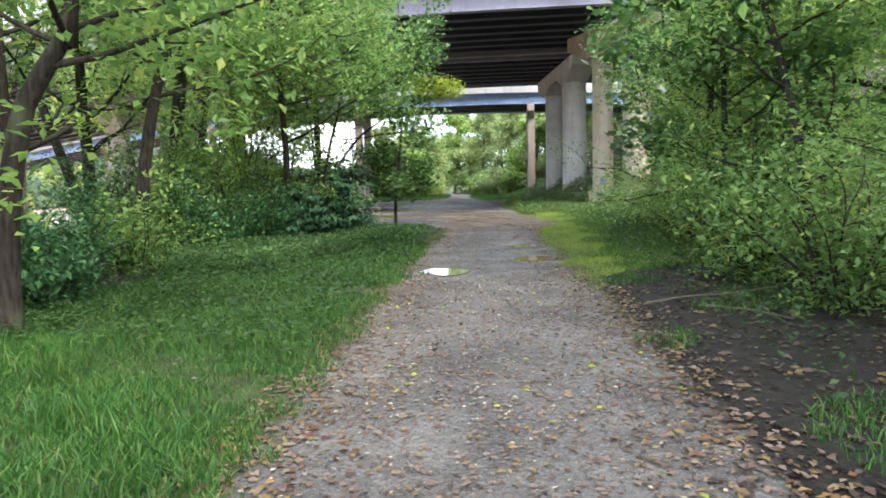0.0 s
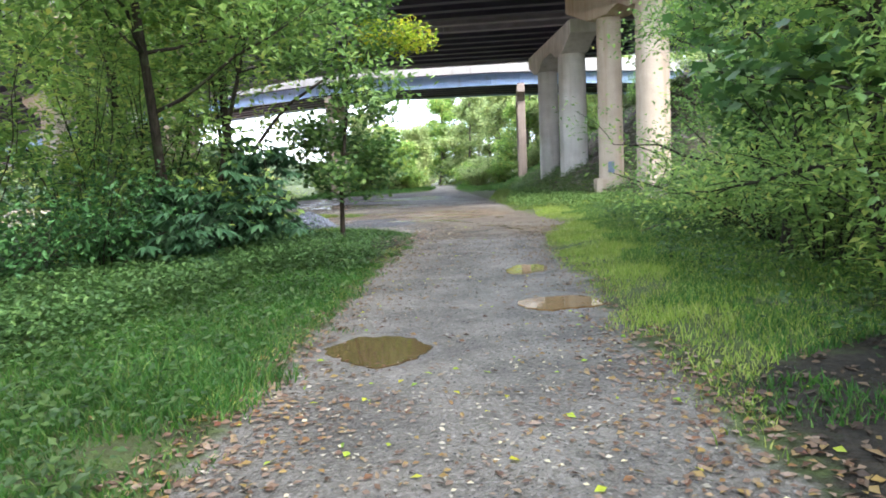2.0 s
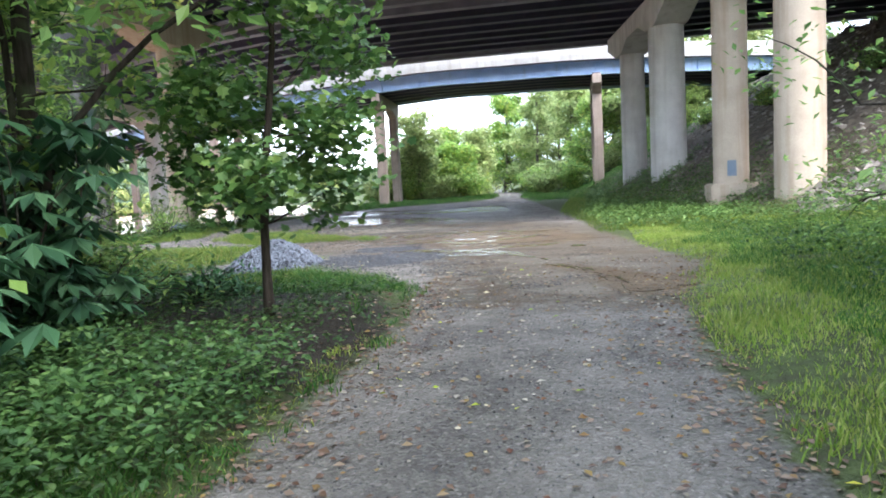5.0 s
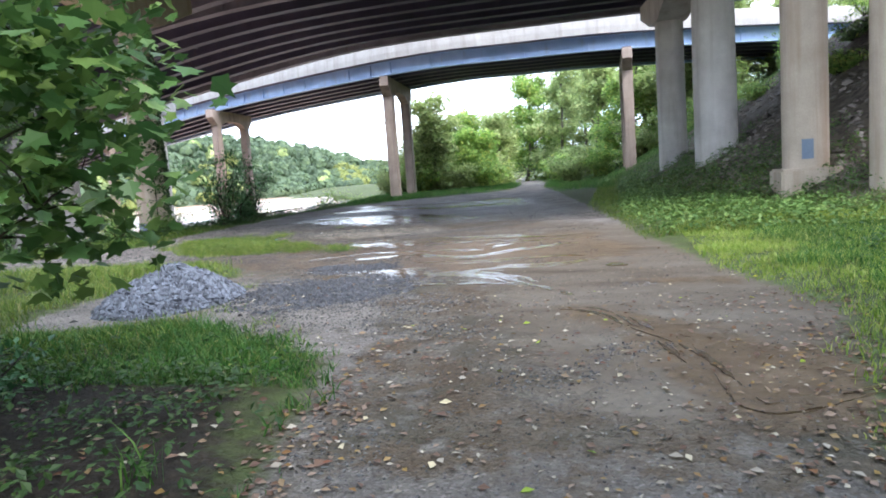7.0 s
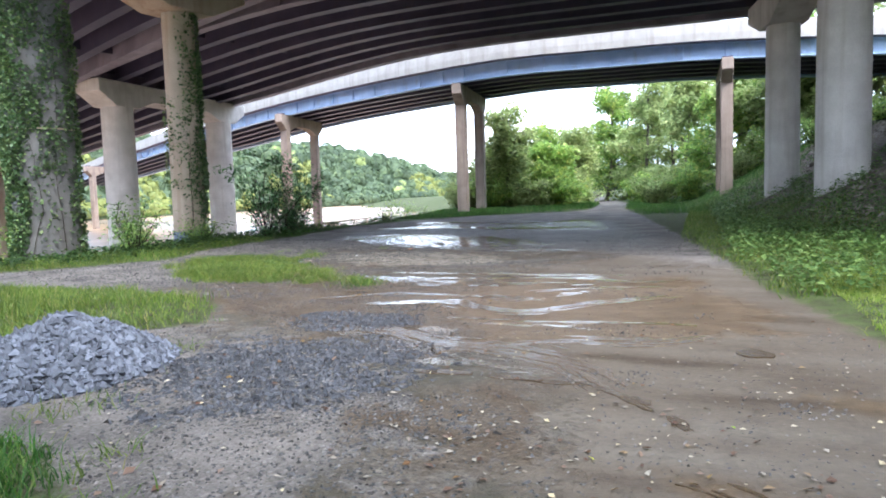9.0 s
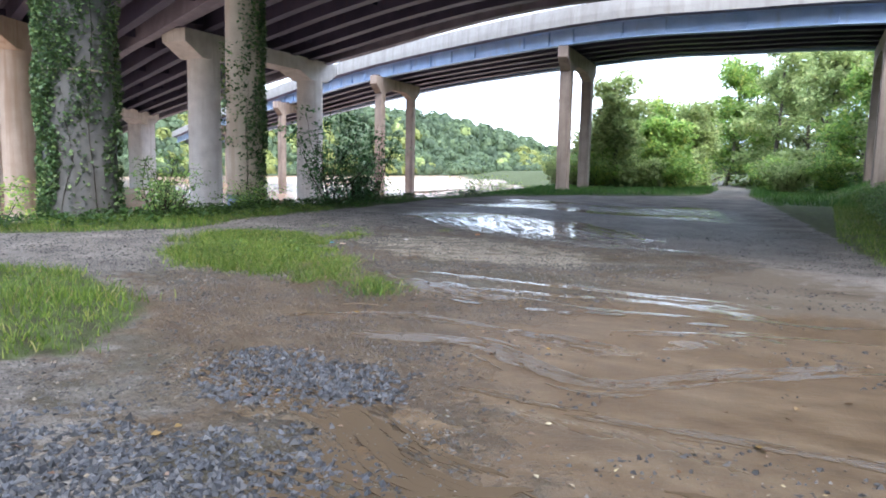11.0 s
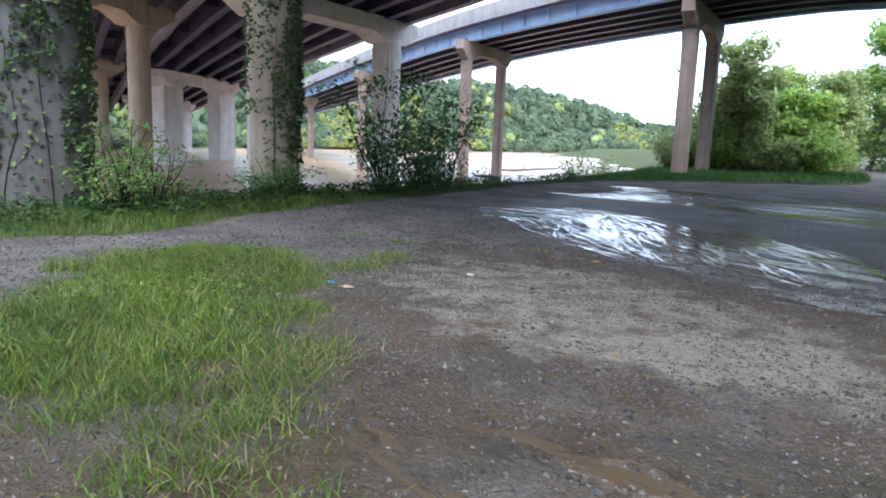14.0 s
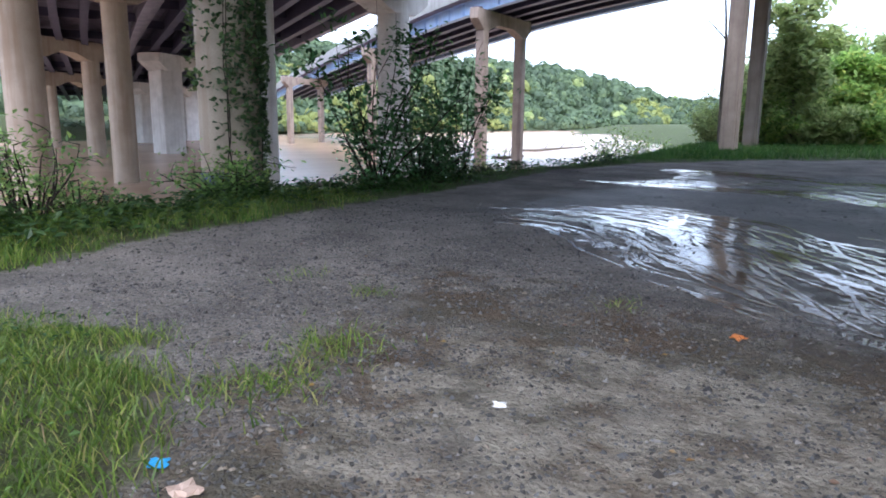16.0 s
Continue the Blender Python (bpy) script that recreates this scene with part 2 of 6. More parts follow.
def ground_material():
    k = Mat("ground", 0.9, spec=0.35)
    bare, mud, wet, litter, rock = (k.attr(a) for a in ("bare", "mud", "wet", "litter", "rock"))
    silt, pale, sheen_at, damp, ochre = (k.attr(a) for a in ("silt", "pale", "sheen", "damp", "ochre"))
    wob = k.math("SUBTRACT", k.noise(3.5, 5), 0.5)
    fine = k.math("SUBTRACT", k.noise(22, 4), 0.5)
    edge = lambda v, amt=0.7: k.ramp(k.math("ADD", v, k.math("ADD", k.math("MULTIPLY", wob, amt), k.math("MULTIPLY", fine, 0.25))), (0.4, 0.0), (0.6, 1.0))
    soil = k.ramp(k.noise(5, 6), (0.3, (0.04, 0.035, 0.02)), (0.5, (0.05, 0.065, 0.02)), (0.7, (0.075, 0.10, 0.03)))
    grit = k.cells(55)
    gravel = k.mix(0.55, k.ramp(grit.outputs["Color"], (0.0, (0.03, 0.03, 0.03)), (0.75, (0.15, 0.143, 0.137)), (1.0, (0.33, 0.31, 0.29))), k.ramp(k.noise(1.1, 6), (0.34, (0.083, 0.069, 0.058)), (0.47, (0.146, 0.125, 0.107)), (0.56, (0.20, 0.174, 0.150)), (0.68, (0.270, 0.238, 0.207))))
    muddy = k.ramp(k.noise(1.7, 6), (0.28, (0.066, 0.043, 0.025)), (0.44, (0.104, 0.077, 0.051)), (0.56, (0.118, 0.096, 0.072)), (0.68, (0.15, 0.135, 0.115)), (0.78, (0.24, 0.225, 0.20)))
    muddy = k.mix(1.0, muddy, k.ramp(k.noise(35, 5), (0.35, 0.62), (0.65, 1.1)), "MULTIPLY")
    olive = k.ramp(k.noise(1.15, 7, (1, 1.25, 1), 0.6), (0.47, 0.0), (0.6, 0.75))
    muddy = k.mix(olive, muddy, (0.062, 0.057, 0.040))
    silted = k.ramp(k.noise(0.85, 5, (0.45, 1.9, 1), 0.5), (0.34, (0.052, 0.037, 0.024)), (0.44, (0.084, 0.066, 0.047)), (0.56, (0.098, 0.080, 0.060)), (0.7, (0.12, 0.103, 0.08)))
    silted = k.mix(1.0, silted, k.ramp(k.noise(28, 4), (0.35, 0.86), (0.65, 1.06)), "MULTIPLY")
    silty = edge(silt, 0.8)
    muddy = k.mix(silty, muddy, silted)
    muddy = k.mix(edge(pale, 0.9), muddy, k.ramp(k.noise(20, 4), (0.3, (0.17, 0.15, 0.12)), (0.7, (0.27, 0.245, 0.20))))
    ochred = edge(ochre, 1.0)
    muddy = k.mix(k.math("MULTIPLY", ochred, 0.8), muddy, k.ramp(k.noise(3.2, 6, (0.6, 1.5, 1)), (0.3, (0.060, 0.037, 0.019)), (0.5, (0.092, 0.061, 0.034)), (0.7, (0.135, 0.097, 0.060))))
    damped = edge(damp, 0.9)
    muddy = k.mix(k.math("MULTIPLY", damped, 0.85), muddy, k.ramp(k.noise(8, 5), (0.3, (0.05, 0.033, 0.018)), (0.7, (0.10, 0.068, 0.038))))
    # Leaf duff, darkened towards black for the shade beneath shrubs and trees.
    shaded_duff = k.ramp(k.noise(14, 6), (0.3, (0.009, 0.007, 0.005)), (0.6, (0.024, 0.018, 0.012)), (0.8, (0.055, 0.040, 0.027)))
    rocky = k.ramp(k.cells(6).outputs["Color"], (0.0, (0.055, 0.043, 0.032)), (1.0, (0.17, 0.143, 0.112)))
    c = k.mix(edge(litter), soil, shaded_duff)
    c = k.mix(edge(rock), c, rocky)
    c = k.mix(edge(bare), c, k.mix(edge(mud, 1.2), gravel, muddy))
    blotch = k.ramp(k.noise(6.5, 8, None, 0.65), (0.36, 0.8), (0.5, 1.0), (0.66, 1.0))
    c = k.mix(1.0, c, (1.22, 1.22, 1.22), "MULTIPLY")
    c = k.mix(1.0, c, blotch, "MULTIPLY")
    wetness = edge(wet, 1.3)
    c = k.mix(wetness, c, k.mix(1.0, c, (0.68, 0.68, 0.70), "MULTIPLY"))
    turn = k.n.new("ShaderNodeMapping")
    turn.vector_type = "TEXTURE"
    turn.inputs["Rotation"].default_value = (0, 0, -0.4)
    turn.inputs["Scale"].default_value = (2.6, 0.55, 1)
    k.l.new(k.co, turn.inputs[0])
    ruts = k.n.new("ShaderNodeTexNoise")
    ruts.inputs["Scale"].default_value, ruts.inputs["Detail"].default_value = 2.1, 8
    ruts.inputs["Roughness"].default_value, ruts.inputs["Distortion"].default_value = 0.65, 0.7
    k.l.new(turn.outputs[0], ruts.inputs["Vector"])
    fleck = k.noise(11, 6, (0.9, 1.5, 1), 0.7)
    streak = k.ramp(k.math("ADD", k.math("MULTIPLY", fleck, 0.3), k.math("MULTIPLY", ruts.outputs["Fac"], 0.7)), (0.455, 0.0), (0.515, 1.0))
    sheen = k.math("MULTIPLY", edge(sheen_at, 1.1), streak)
    soaked = k.math("MAXIMUM", k.math("MAXIMUM", wetness, k.math("MULTIPLY", silty, 0.75)), k.math("MAXIMUM", k.math("MULTIPLY", damped, 1.0), k.math("MULTIPLY", ochred, 1.15)))
    rough = k.math("SUBTRACT", 0.92, k.math("MAXIMUM", k.math("MULTIPLY", soaked, 0.38), k.math("MULTIPLY", sheen, 0.76)))
    pebbles = k.math("ADD", k.math("MULTIPLY", k.cells(38).outputs["Distance"], 0.22), k.math("MULTIPLY", k.cells(90).outputs["Distance"], 0.10))
    height = k.math("SUBTRACT", k.math("ADD", k.math("MULTIPLY", k.noise(45, 4), 0.35), k.noise(9, 8, None, 0.7)), pebbles)
    calm = k.math("MULTIPLY", k.math("SUBTRACT", 1.0, k.math("MULTIPLY", sheen, 0.93)), k.math("SUBTRACT", 1.0, k.math("MULTIPLY", silty, 0.86)))
    return k.set(c, rough, k.math("MULTIPLY", height, calm), 1.0, 0.07)


M_GROUND = ground_material()


def water(name, color, rough, scale, strength):
    k = Mat(name, rough, spec=0.5)
    return k.set(k.ramp(k.noise(0.25, 5, (1, 0.5, 1)), (0.35, color), (0.65, tuple(c * 1.25 for c in color))), bump=k.noise(scale, 4, (1, 2.0, 1)), strength=strength, dist=0.05)


M_RIVER = water("brown_river", (0.42, 0.28, 0.19), 0.25, 1.6, 0.35)
M_FILM = water("muddy_water_film", (0.090, 0.066, 0.043), 0.07, 14.0, 0.045)
M_PUDDLE = water("muddy_puddle", (0.155, 0.098, 0.045), 0.03, 3.0, 0.02)
M_RILL = water("brown_rill", (0.06, 0.042, 0.025), 0.2, 6.0, 0.06)
M_PUDDLE_CLEAR = water("brown_puddle", (0.075, 0.052, 0.022), 0.02, 3.0, 0.02)


# ---------------------------------------------------------------- mesh helpers
def mesh_object(name, verts, faces, mat, parent=None, smooth=False, label=""):
    me = bpy.data.meshes.new(name)
    verts = np.asarray(verts, np.float32)
    faces = np.asarray(faces, np.int32)
    n, per = faces.shape
    me.vertices.add(len(verts))
    me.vertices.foreach_set("co", verts.ravel())
    me.loops.add(n * per)
    me.loops.foreach_set("vertex_index", faces.ravel())
    me.polygons.add(n)
    me.polygons.foreach_set("loop_start", np.arange(0, n * per, per, dtype=np.int32))
    me.polygons.foreach_set("use_smooth", np.full(n, smooth))
    me.update(calc_edges=True)
    me.materials.append(mat)
    ob = new(name, me)
    ob.parent = parent
    if label:
        tagged(ob, label)
    return ob


def part(name, bm, mat, parent, label="", smooth=False):
    me = bpy.data.meshes.new(name)
    bmesh.ops.recalc_face_normals(bm, faces=bm.faces)
    for f in bm.faces:
        f.smooth = smooth
    bm.to_mesh(me)
    bm.free()
    me.materials.append(mat)
    ob = new(name, me)
    ob.parent = parent
    if label:
        tagged(ob, label)
    return ob


def empty(name, x=0.0, y=0.0, z=0.0, turn=0.0):
    ob = new(name)
    ob.matrix_world = pose(x, y, z, 0, 0, turn)
    return ob


def add_box(bm, x0, x1, y0, y1, z0, z1, bevel=0.0):
    m = Matrix.Translation(((x0 + x1) / 2, (y0 + y1) / 2, (z0 + z1) / 2)) @ Matrix.Diagonal((x1 - x0, y1 - y0, z1 - z0, 1))
    made = bmesh.ops.create_cube(bm, size=1, matrix=m)["verts"]
    if bevel:
        edges = list({e for v in made for e in v.link_edges})
        bmesh.ops.bevel(bm, geom=edges, offset=bevel, segments=2, affect="EDGES")


def tube_arrays(points, radii, sides=7, rng=None, rough=0.0):
    """Rings of a tapered tube along points."""
    p = np.asarray(points, float)
    r = np.asarray(radii, float)
    t = np.gradient(p, axis=0)
    t /= np.linalg.norm(t, axis=1)[:, None] + 1e-9
    ref = np.where(np.abs(t[:, 2:3]) > 0.9, [[1.0, 0, 0]], [[0, 0, 1.0]])
    u = np.cross(t, ref)
    u /= np.linalg.norm(u, axis=1)[:, None] + 1e-9
    for i in range(1, len(u)):
        if u[i] @ u[i - 1] < 0:
            u[i] *= -1
    v = np.cross(t, u)
    a = np.linspace(0, 2 * np.pi, sides, endpoint=False)
    wob = 1 + (rng.normal(0, rough, (len(p), sides)) if rng is not None and rough else 0)
    ring = p[:, None] + (r[:, None] * wob)[..., None] * (np.cos(a)[None, :, None] * u[:, None] + np.sin(a)[None, :, None] * v[:, None])
    i, j = np.meshgrid(np.arange(len(p) - 1), np.arange(sides), indexing="ij")
    k = (j + 1) % sides
    faces = np.stack([i * sides + j, i * sides + k, (i + 1) * sides + k, (i + 1) * sides + j], -1).reshape(-1, 4)
    return ring.reshape(-1, 3), faces


def joined(pieces):
    verts, faces, base = [], [], 0
    for v, f in pieces:
        verts.append(v)
        faces.append(f + base)
        base += len(v)
    return np.concatenate(verts), np.concatenate(faces)


def unit(rng, n):
    d = rng.normal(size=(n, 3))
    return d / np.linalg.norm(d, axis=1)[:, None]


def leaf_arrays(rng, centres, size, width=0.5, droop=0.35, flat=0.6):
    """One folded rhombic leaf (two triangles) a centre."""
    n = len(centres)
    out = unit(rng, n)
    out[:, 2] = out[:, 2] * (1 - flat) - droop
    out /= np.linalg.norm(out, axis=1)[:, None]
    side = np.cross(out, unit(rng, n) * 0.5 + [0, 0, 1.0])
    side /= np.linalg.norm(side, axis=1)[:, None] + 1e-9
    up = np.cross(side, out)
    s = (size * rng.uniform(0.6, 1.25, n))[:, None]
    c = np.asarray(centres)
    base, tip = c - out * s * 0.5, c + out * s * 0.5
    left = c - side * s * width * 0.5 + up * s * 0.10
    right = c + side * s * width * 0.5 + up * s * 0.10
    verts = np.stack([base, left, tip, right], 1).reshape(-1, 3)
    i = np.arange(n)[:, None] * 4
    faces = np.concatenate([i + [0, 1, 2], i + [0, 2, 3]], 1).reshape(-1, 3)
    return verts, faces


LOBES = np.array([(0, -0.5), (-0.22, -0.34), (-0.5, -0.22), (-0.30, 0.0), (-0.44, 0.22), (-0.14, 0.18), (0, 0.5), (0.14, 0.18), (0.44, 0.22), (0.30, 0.0), (0.5, -0.22), (0.22, -0.34)])


def lobed_arrays(rng, centres, size, droop=0.5):
    """Five-lobed maple leaves, fanned from the middle."""
    n = len(centres)
    out = unit(rng, n)
    out[:, 2] = out[:, 2] * 0.4 - droop
    out /= np.linalg.norm(out, axis=1)[:, None]
    side = np.cross(out, unit(rng, n) * 0.6 + [0, 0, 1.0])
    side /= np.linalg.norm(side, axis=1)[:, None]
    up = np.cross(side, out)
    s = (size * rng.uniform(0.65, 1.2, n))[:, None, None]
    rim = np.asarray(centres)[:, None] + s * (LOBES[None, :, :1] * side[:, None] + LOBES[None, :, 1:] * out[:, None] + 0.12 * np.abs(LOBES[None, :, :1]) * up[:, None])
    verts = np.concatenate([np.asarray(centres)[:, None] - up[:, None] * 0.0, rim], 1).reshape(-1, 3)
    k = len(LOBES)
    i = np.arange(n)[:, None] * (k + 1)
    tri = np.array([(0, 1 + a, 1 + (a + 1) % k) for a in range(k)]).ravel()
    return verts, (i + tri).reshape(-1, 3)


def smooth_line(points, step=1.0):
    """A Catmull-Rom line through points of any dimension."""
    p = np.asarray(points, float)
    p = np.concatenate([[2 * p[0] - p[1]], p, [2 * p[-1] - p[-2]]])
    out = []
    for a, b, c, d in zip(p, p[1:], p[2:], p[3:]):
        n = max(2, int(np.linalg.norm(c - b) / step))
        for t in np.linspace(0, 1, n, endpoint=False):
            out.append(0.5 * (2 * b + (c - a) * t + (2 * a - 5 * b + 4 * c - d) * t**2 + (3 * b - 3 * c + d - a) * t**3))
    out.append(p[-2])
    return np.array(out)


# ---------------------------------------------------------------- ground
PLAN = 0.9  # metres to one unit of the plan's lists
WATER_Z = -1.75
BARE = [(1.9, -14), (1.45, 0.85), (1.0, 6.6), (0.5, 13.8), (0.42, 16.6), (0.42, 18.4), (0.08, 19.9), (-0.3, 21.1), (-2.0, 22.2), (-4.8, 22.2), (-5.4, 24.2), (-4.0, 26), (-5, 27.4), (-7.5, 28.3),
        (-11, 27.6), (-18, 24.5), (-18, 26.5), (-12, 30.5), (-11.2, 33), (-12.0, 36), (-12.5, 39), (-13, 44), (-13.8, 48), (-13.4, 53), (-10.5, 58), (-7.5, 61), (-5.4, 66),
        (-6.5, 80), (-12, 110), (-15, 130), (-12, 130), (-9.5, 110), (-4.4, 82), (-3.0, 66), (-1.2, 56), (0, 47.6), (1.5, 38), (2.5, 30), (3.3, 25.6), (4.0, 22.5), (3.3, 19.5),
        (3.15, 17.3), (3.3, 14.4), (3.52, 12.8), (3.58, 10.5), (3.75, 8.3), (3.95, 6.3), (4.08, 3.8), (4.24, 1.1), (4.6, -14)]
ISLAND = [(-5.6, 30.2), (-5.7, 31.2), (-6.4, 31.9), (-7.4, 32.9), (-8.6, 33.6), (-9.7, 33.1), (-9.2, 31.4), (-7.4, 29.6), (-6.2, 29.6)]
MUD = [(0.5, 19), (-0.5, 24), (-4, 26), (-7, 28.5), (-7.3, 33.4), (-8.3, 36.2), (-5, 36.4), (-1, 36), (3, 31), (4.5, 24), (4.2, 19)]
WET_FAR = [(-10.6, 40.4), (-10.6, 44.5), (-7, 52), (-1.8, 50), (0.4, 40), (1.2, 36), (-1.5, 35.5), (-3.2, 35.0), (-4.8, 35.9), (-6.5, 37.2), (-9.2, 39.4)]
SHEEN = [[(-10.2, 40.2), (-9.6, 41.4), (-8.2, 42.0), (-5.6, 39.4), (-3.2, 39.4), (-1.9, 37.2), (-2.2, 35.7), (-3.2, 35.4), (-4.8, 36.2), (-6.5, 37.5)],
         [(-10.9, 45.6), (-10.4, 49.5), (-7.8, 48.8), (-4.7, 49), (-2.6, 50.5), (-1.2, 43.5), (-3.6, 43.6), (-6.1, 45.0)],
         [(-2.7, 26.3), (-0.8, 26.5), (-0.5, 25.5), (0.3, 25.2), (0.95, 24.7), (0.8, 24.4), (0, 24.6), (-1.2, 24.7), (-2.0, 25.7)]]
SILT = [(0.6, 24.0), (1.1, 21.5), (2.0, 19.6), (3.4, 19.8), (4.2, 22.5), (3.9, 26.5), (3.0, 30), (1.8, 34.5), (0.2, 34.3), (-1.4, 31.9), (-1.2, 29.6), (-2.0, 28.0), (-1.0, 26.9)]
DAMP = [[(1.9, 23.0), (2.5, 21.3), (2.75, 20.3), (3.3, 20.5), (3.9, 21.0), (4.05, 20.3), (3.3, 19.7), (2.7, 19.5), (2.3, 20.8)], [(-3.4, 29.9), (-2.3, 29.95), (-1.3, 30.2), (1.6, 30.9), (1.6, 30.3), (-0.5, 29.7), (-2.3, 29.4), (-3.4, 29.3)], [(-4.8, 30.5), (-4.4, 29.6), (-4.7, 29.1), (-3.7, 28.5), (-2.9, 28.8), (-2.9, 29.5), (-3.4, 30.1), (-4.0, 30.2)], [(-5.5, 31.2), (-4.6, 31.6), (-3.8, 30.7), (-4.1, 30.1), (-4.8, 30.4)], [(-6.6, 29.1), (-5.3, 29.5), (-5.0, 29.1), (-6.2, 28.5)], [(1.5, 23.1), (2.2, 22.7), (2.9, 21.9), (2.3, 21.6), (1.5, 22.5)], [(-5.6, 36.2), (-4.0, 35.2), (-3, 34.8), (-2.3, 35.1), (-4.2, 35.8), (-5.5, 36.9)], [(2.2, 22.1), (2.5, 21.2), (3.5, 20.5), (4.0, 20.8), (3.2, 21.5), (2.7, 22)], [(2.3, 24.8), (3.4, 24.5), (3.4, 24.1), (2.3, 24.4)]]
TAN = [(-7.2, 33.2), (-7.4, 35.2), (-5.2, 36), (-2.5, 34.8), (-1.8, 32.4), (-3.2, 31.9), (-5.2, 31.8)]
BANDS = [[(-3.9, 30.8), (-3.2, 30.95), (-2.55, 30.85)], [(-2.3, 31.0), (-1.7, 31.15), (-1.1, 31.05)], [(-0.45, 30.7), (0.0, 30.8), (0.45, 31.2)], [(-3.0, 28.4), (-2.45, 28.75), (-2.1, 28.7)], [(-1.75, 28.55), (-1.2, 28.3), (-0.8, 28.15), (-0.4, 28.4)], [(-0.2, 28.75), (0.2, 29.2), (0.6, 29.5)], [(-0.75, 26.65), (0.0, 26.65), (0.75, 26.65), (1.1, 26.55)], [(-2.4, 26.0), (-1.7, 26.2), (-0.9, 26.35)], [(-3.4, 35.2), (-2.2, 35.9), (-0.9, 36.0)]]
OCHRE = [[(-5.8, 27.4), (-5.2, 29.4), (-3.3, 29.3), (1.5, 30.8), (2.6, 27.5), (1.6, 26.2), (-1.5, 26.2), (-3.0, 26.0)], [(-2.4, 26.3), (-3.5, 26.8), (-4.3, 27.9), (-3.9, 29.2), (-3.3, 29.6), (-2.4, 28.6), (-1.7, 27.2)], [(-1.9, 26.3), (-1.8, 27.4), (-0.15, 27.1), (1.2, 27.4), (2.6, 26.6), (1.3, 26.1), (-1.0, 25.6)], [(-3.5, 29.7), (-1.6, 30.2), (1.4, 31.0), (1.8, 30.2), (-0.6, 29.4), (-2.4, 29.1)], [(1.9, 22.9), (2.9, 21.6), (3.8, 20.9), (3.6, 19.8), (2.7, 19.7), (2.2, 21.2)]]
PALE = [(-4.4, 32.7), (-3.8, 33.5), (-2.6, 34.1), (-2.3, 32.8), (-2.9, 32.6), (-3.8, 32.5)]
# Leaf-litter ground; the left outline also covers the maple's shaded verge.
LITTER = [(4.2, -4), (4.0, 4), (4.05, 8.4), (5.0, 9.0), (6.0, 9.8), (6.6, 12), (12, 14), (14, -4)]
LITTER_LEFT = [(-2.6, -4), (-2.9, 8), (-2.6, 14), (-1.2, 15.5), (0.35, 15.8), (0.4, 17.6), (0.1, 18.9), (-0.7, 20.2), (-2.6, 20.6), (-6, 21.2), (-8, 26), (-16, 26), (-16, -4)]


PUDDLES = [(1.45, 9.45, 0.42, 0.42), (3.1, 11.35, 0.36, 0.42), (2.78, 13.8, 0.25, 0.48)]


def inside(poly, x, y):
    """Signed distance to a polygon's edge, above zero inside."""
    p = np.asarray(poly, float) * PLAN
    q = np.roll(p, -1, 0)
    best = np.full(np.shape(x), 1e9)
    odd = np.zeros(np.shape(x), bool)
    for (ax, ay), (bx, by) in zip(p, q):
        ex, ey = bx - ax, by - ay
        t = np.clip(((x - ax) * ex + (y - ay) * ey) / (ex * ex + ey * ey + 1e-9), 0, 1)
        best = np.minimum(best, np.hypot(x - ax - t * ex, y - ay - t * ey))
        cross = ((ay > y) != (by > y)) & (x < ex * (y - ay) / (ey if abs(ey) > 1e-9 else 1e-9) + ax)
        odd ^= cross
    return np.where(odd, best, -best)


def wave(x, y, s, seed=0.0):
    """Cheap smooth unevenness, about -1 to 1."""
    return (np.sin(x * s + seed) * np.cos(y * s * 1.3 + seed * 2) + np.sin(x * s * 2.1 - y * s * 1.7 + seed * 3) * 0.5 + np.cos(y * s * 3.3 + x * s * 0.9 + seed) * 0.3) / 1.8


def bare_amount(x, y):
    d = np.minimum(inside(BARE, x, y), -inside(ISLAND, x, y) + 0.22 * wave(x, y, 2.7, 6) + 0.1 * wave(x, y, 7.5, 2))
    return np.minimum(d, np.hypot(x + 3.65 * PLAN, y - 29.4 * PLAN) - 0.12)


def bank_foot(y):
    return PLAN * np.interp(y / PLAN, [0, 20, 28, 32, 36, 41, 46, 54, 60, 75, 120, 200], [9, 9, 8.2, 7.0, 5.2, 3.8, 3.0, 2.2, 1.4, 0, -5, -10])


def shore(y):
    return PLAN * np.interp(y / PLAN, [-60, 0, 18, 27, 31, 35, 40, 47, 54, 66, 85, 120, 170, 260], [-40, -20, -16, -14.5, -13.6, -13.8, -14.2, -14.3, -14.4, -16.5, -21, -34, -60, -130])


def ground_z(x, y):
    x, y = np.asarray(x, float), np.asarray(y, float)
    z = 0.03 * wave(x, y, 0.8) + 0.004 * wave(x, y, 2.3, 2)
    up = np.maximum(x - bank_foot(y), 0)
    steep = np.interp(y / PLAN, [0, 22, 34, 60, 100], [0.12, 0.2, 0.62, 0.62, 0.3])
    rise = np.minimum(steep * up * up / (up + 0.8), np.interp(y / PLAN, [0, 24, 34], [1.8, 3.1, 8.0]))
    z = z + rise * (1 + 0.04 * wave(x, y, 1.1, 1))
    down = np.maximum(shore(y) - x, 0)
    far = np.maximum(shore(y) - 70 - x, 0)
    first = np.interp(y / PLAN, [30, 36, 44], [0.25, 0.25, 0.5])
    fall = np.where(down < 2.0, first * down, first * 2.0 + 0.75 * (down - 2.0))
    z = z - np.minimum(fall, 3.6)
    z = z + np.minimum(far * 0.35, 5.0)
    grassy = np.clip(-bare_amount(x, y) / 0.6, 0, 1)
    return z + grassy * 0.05


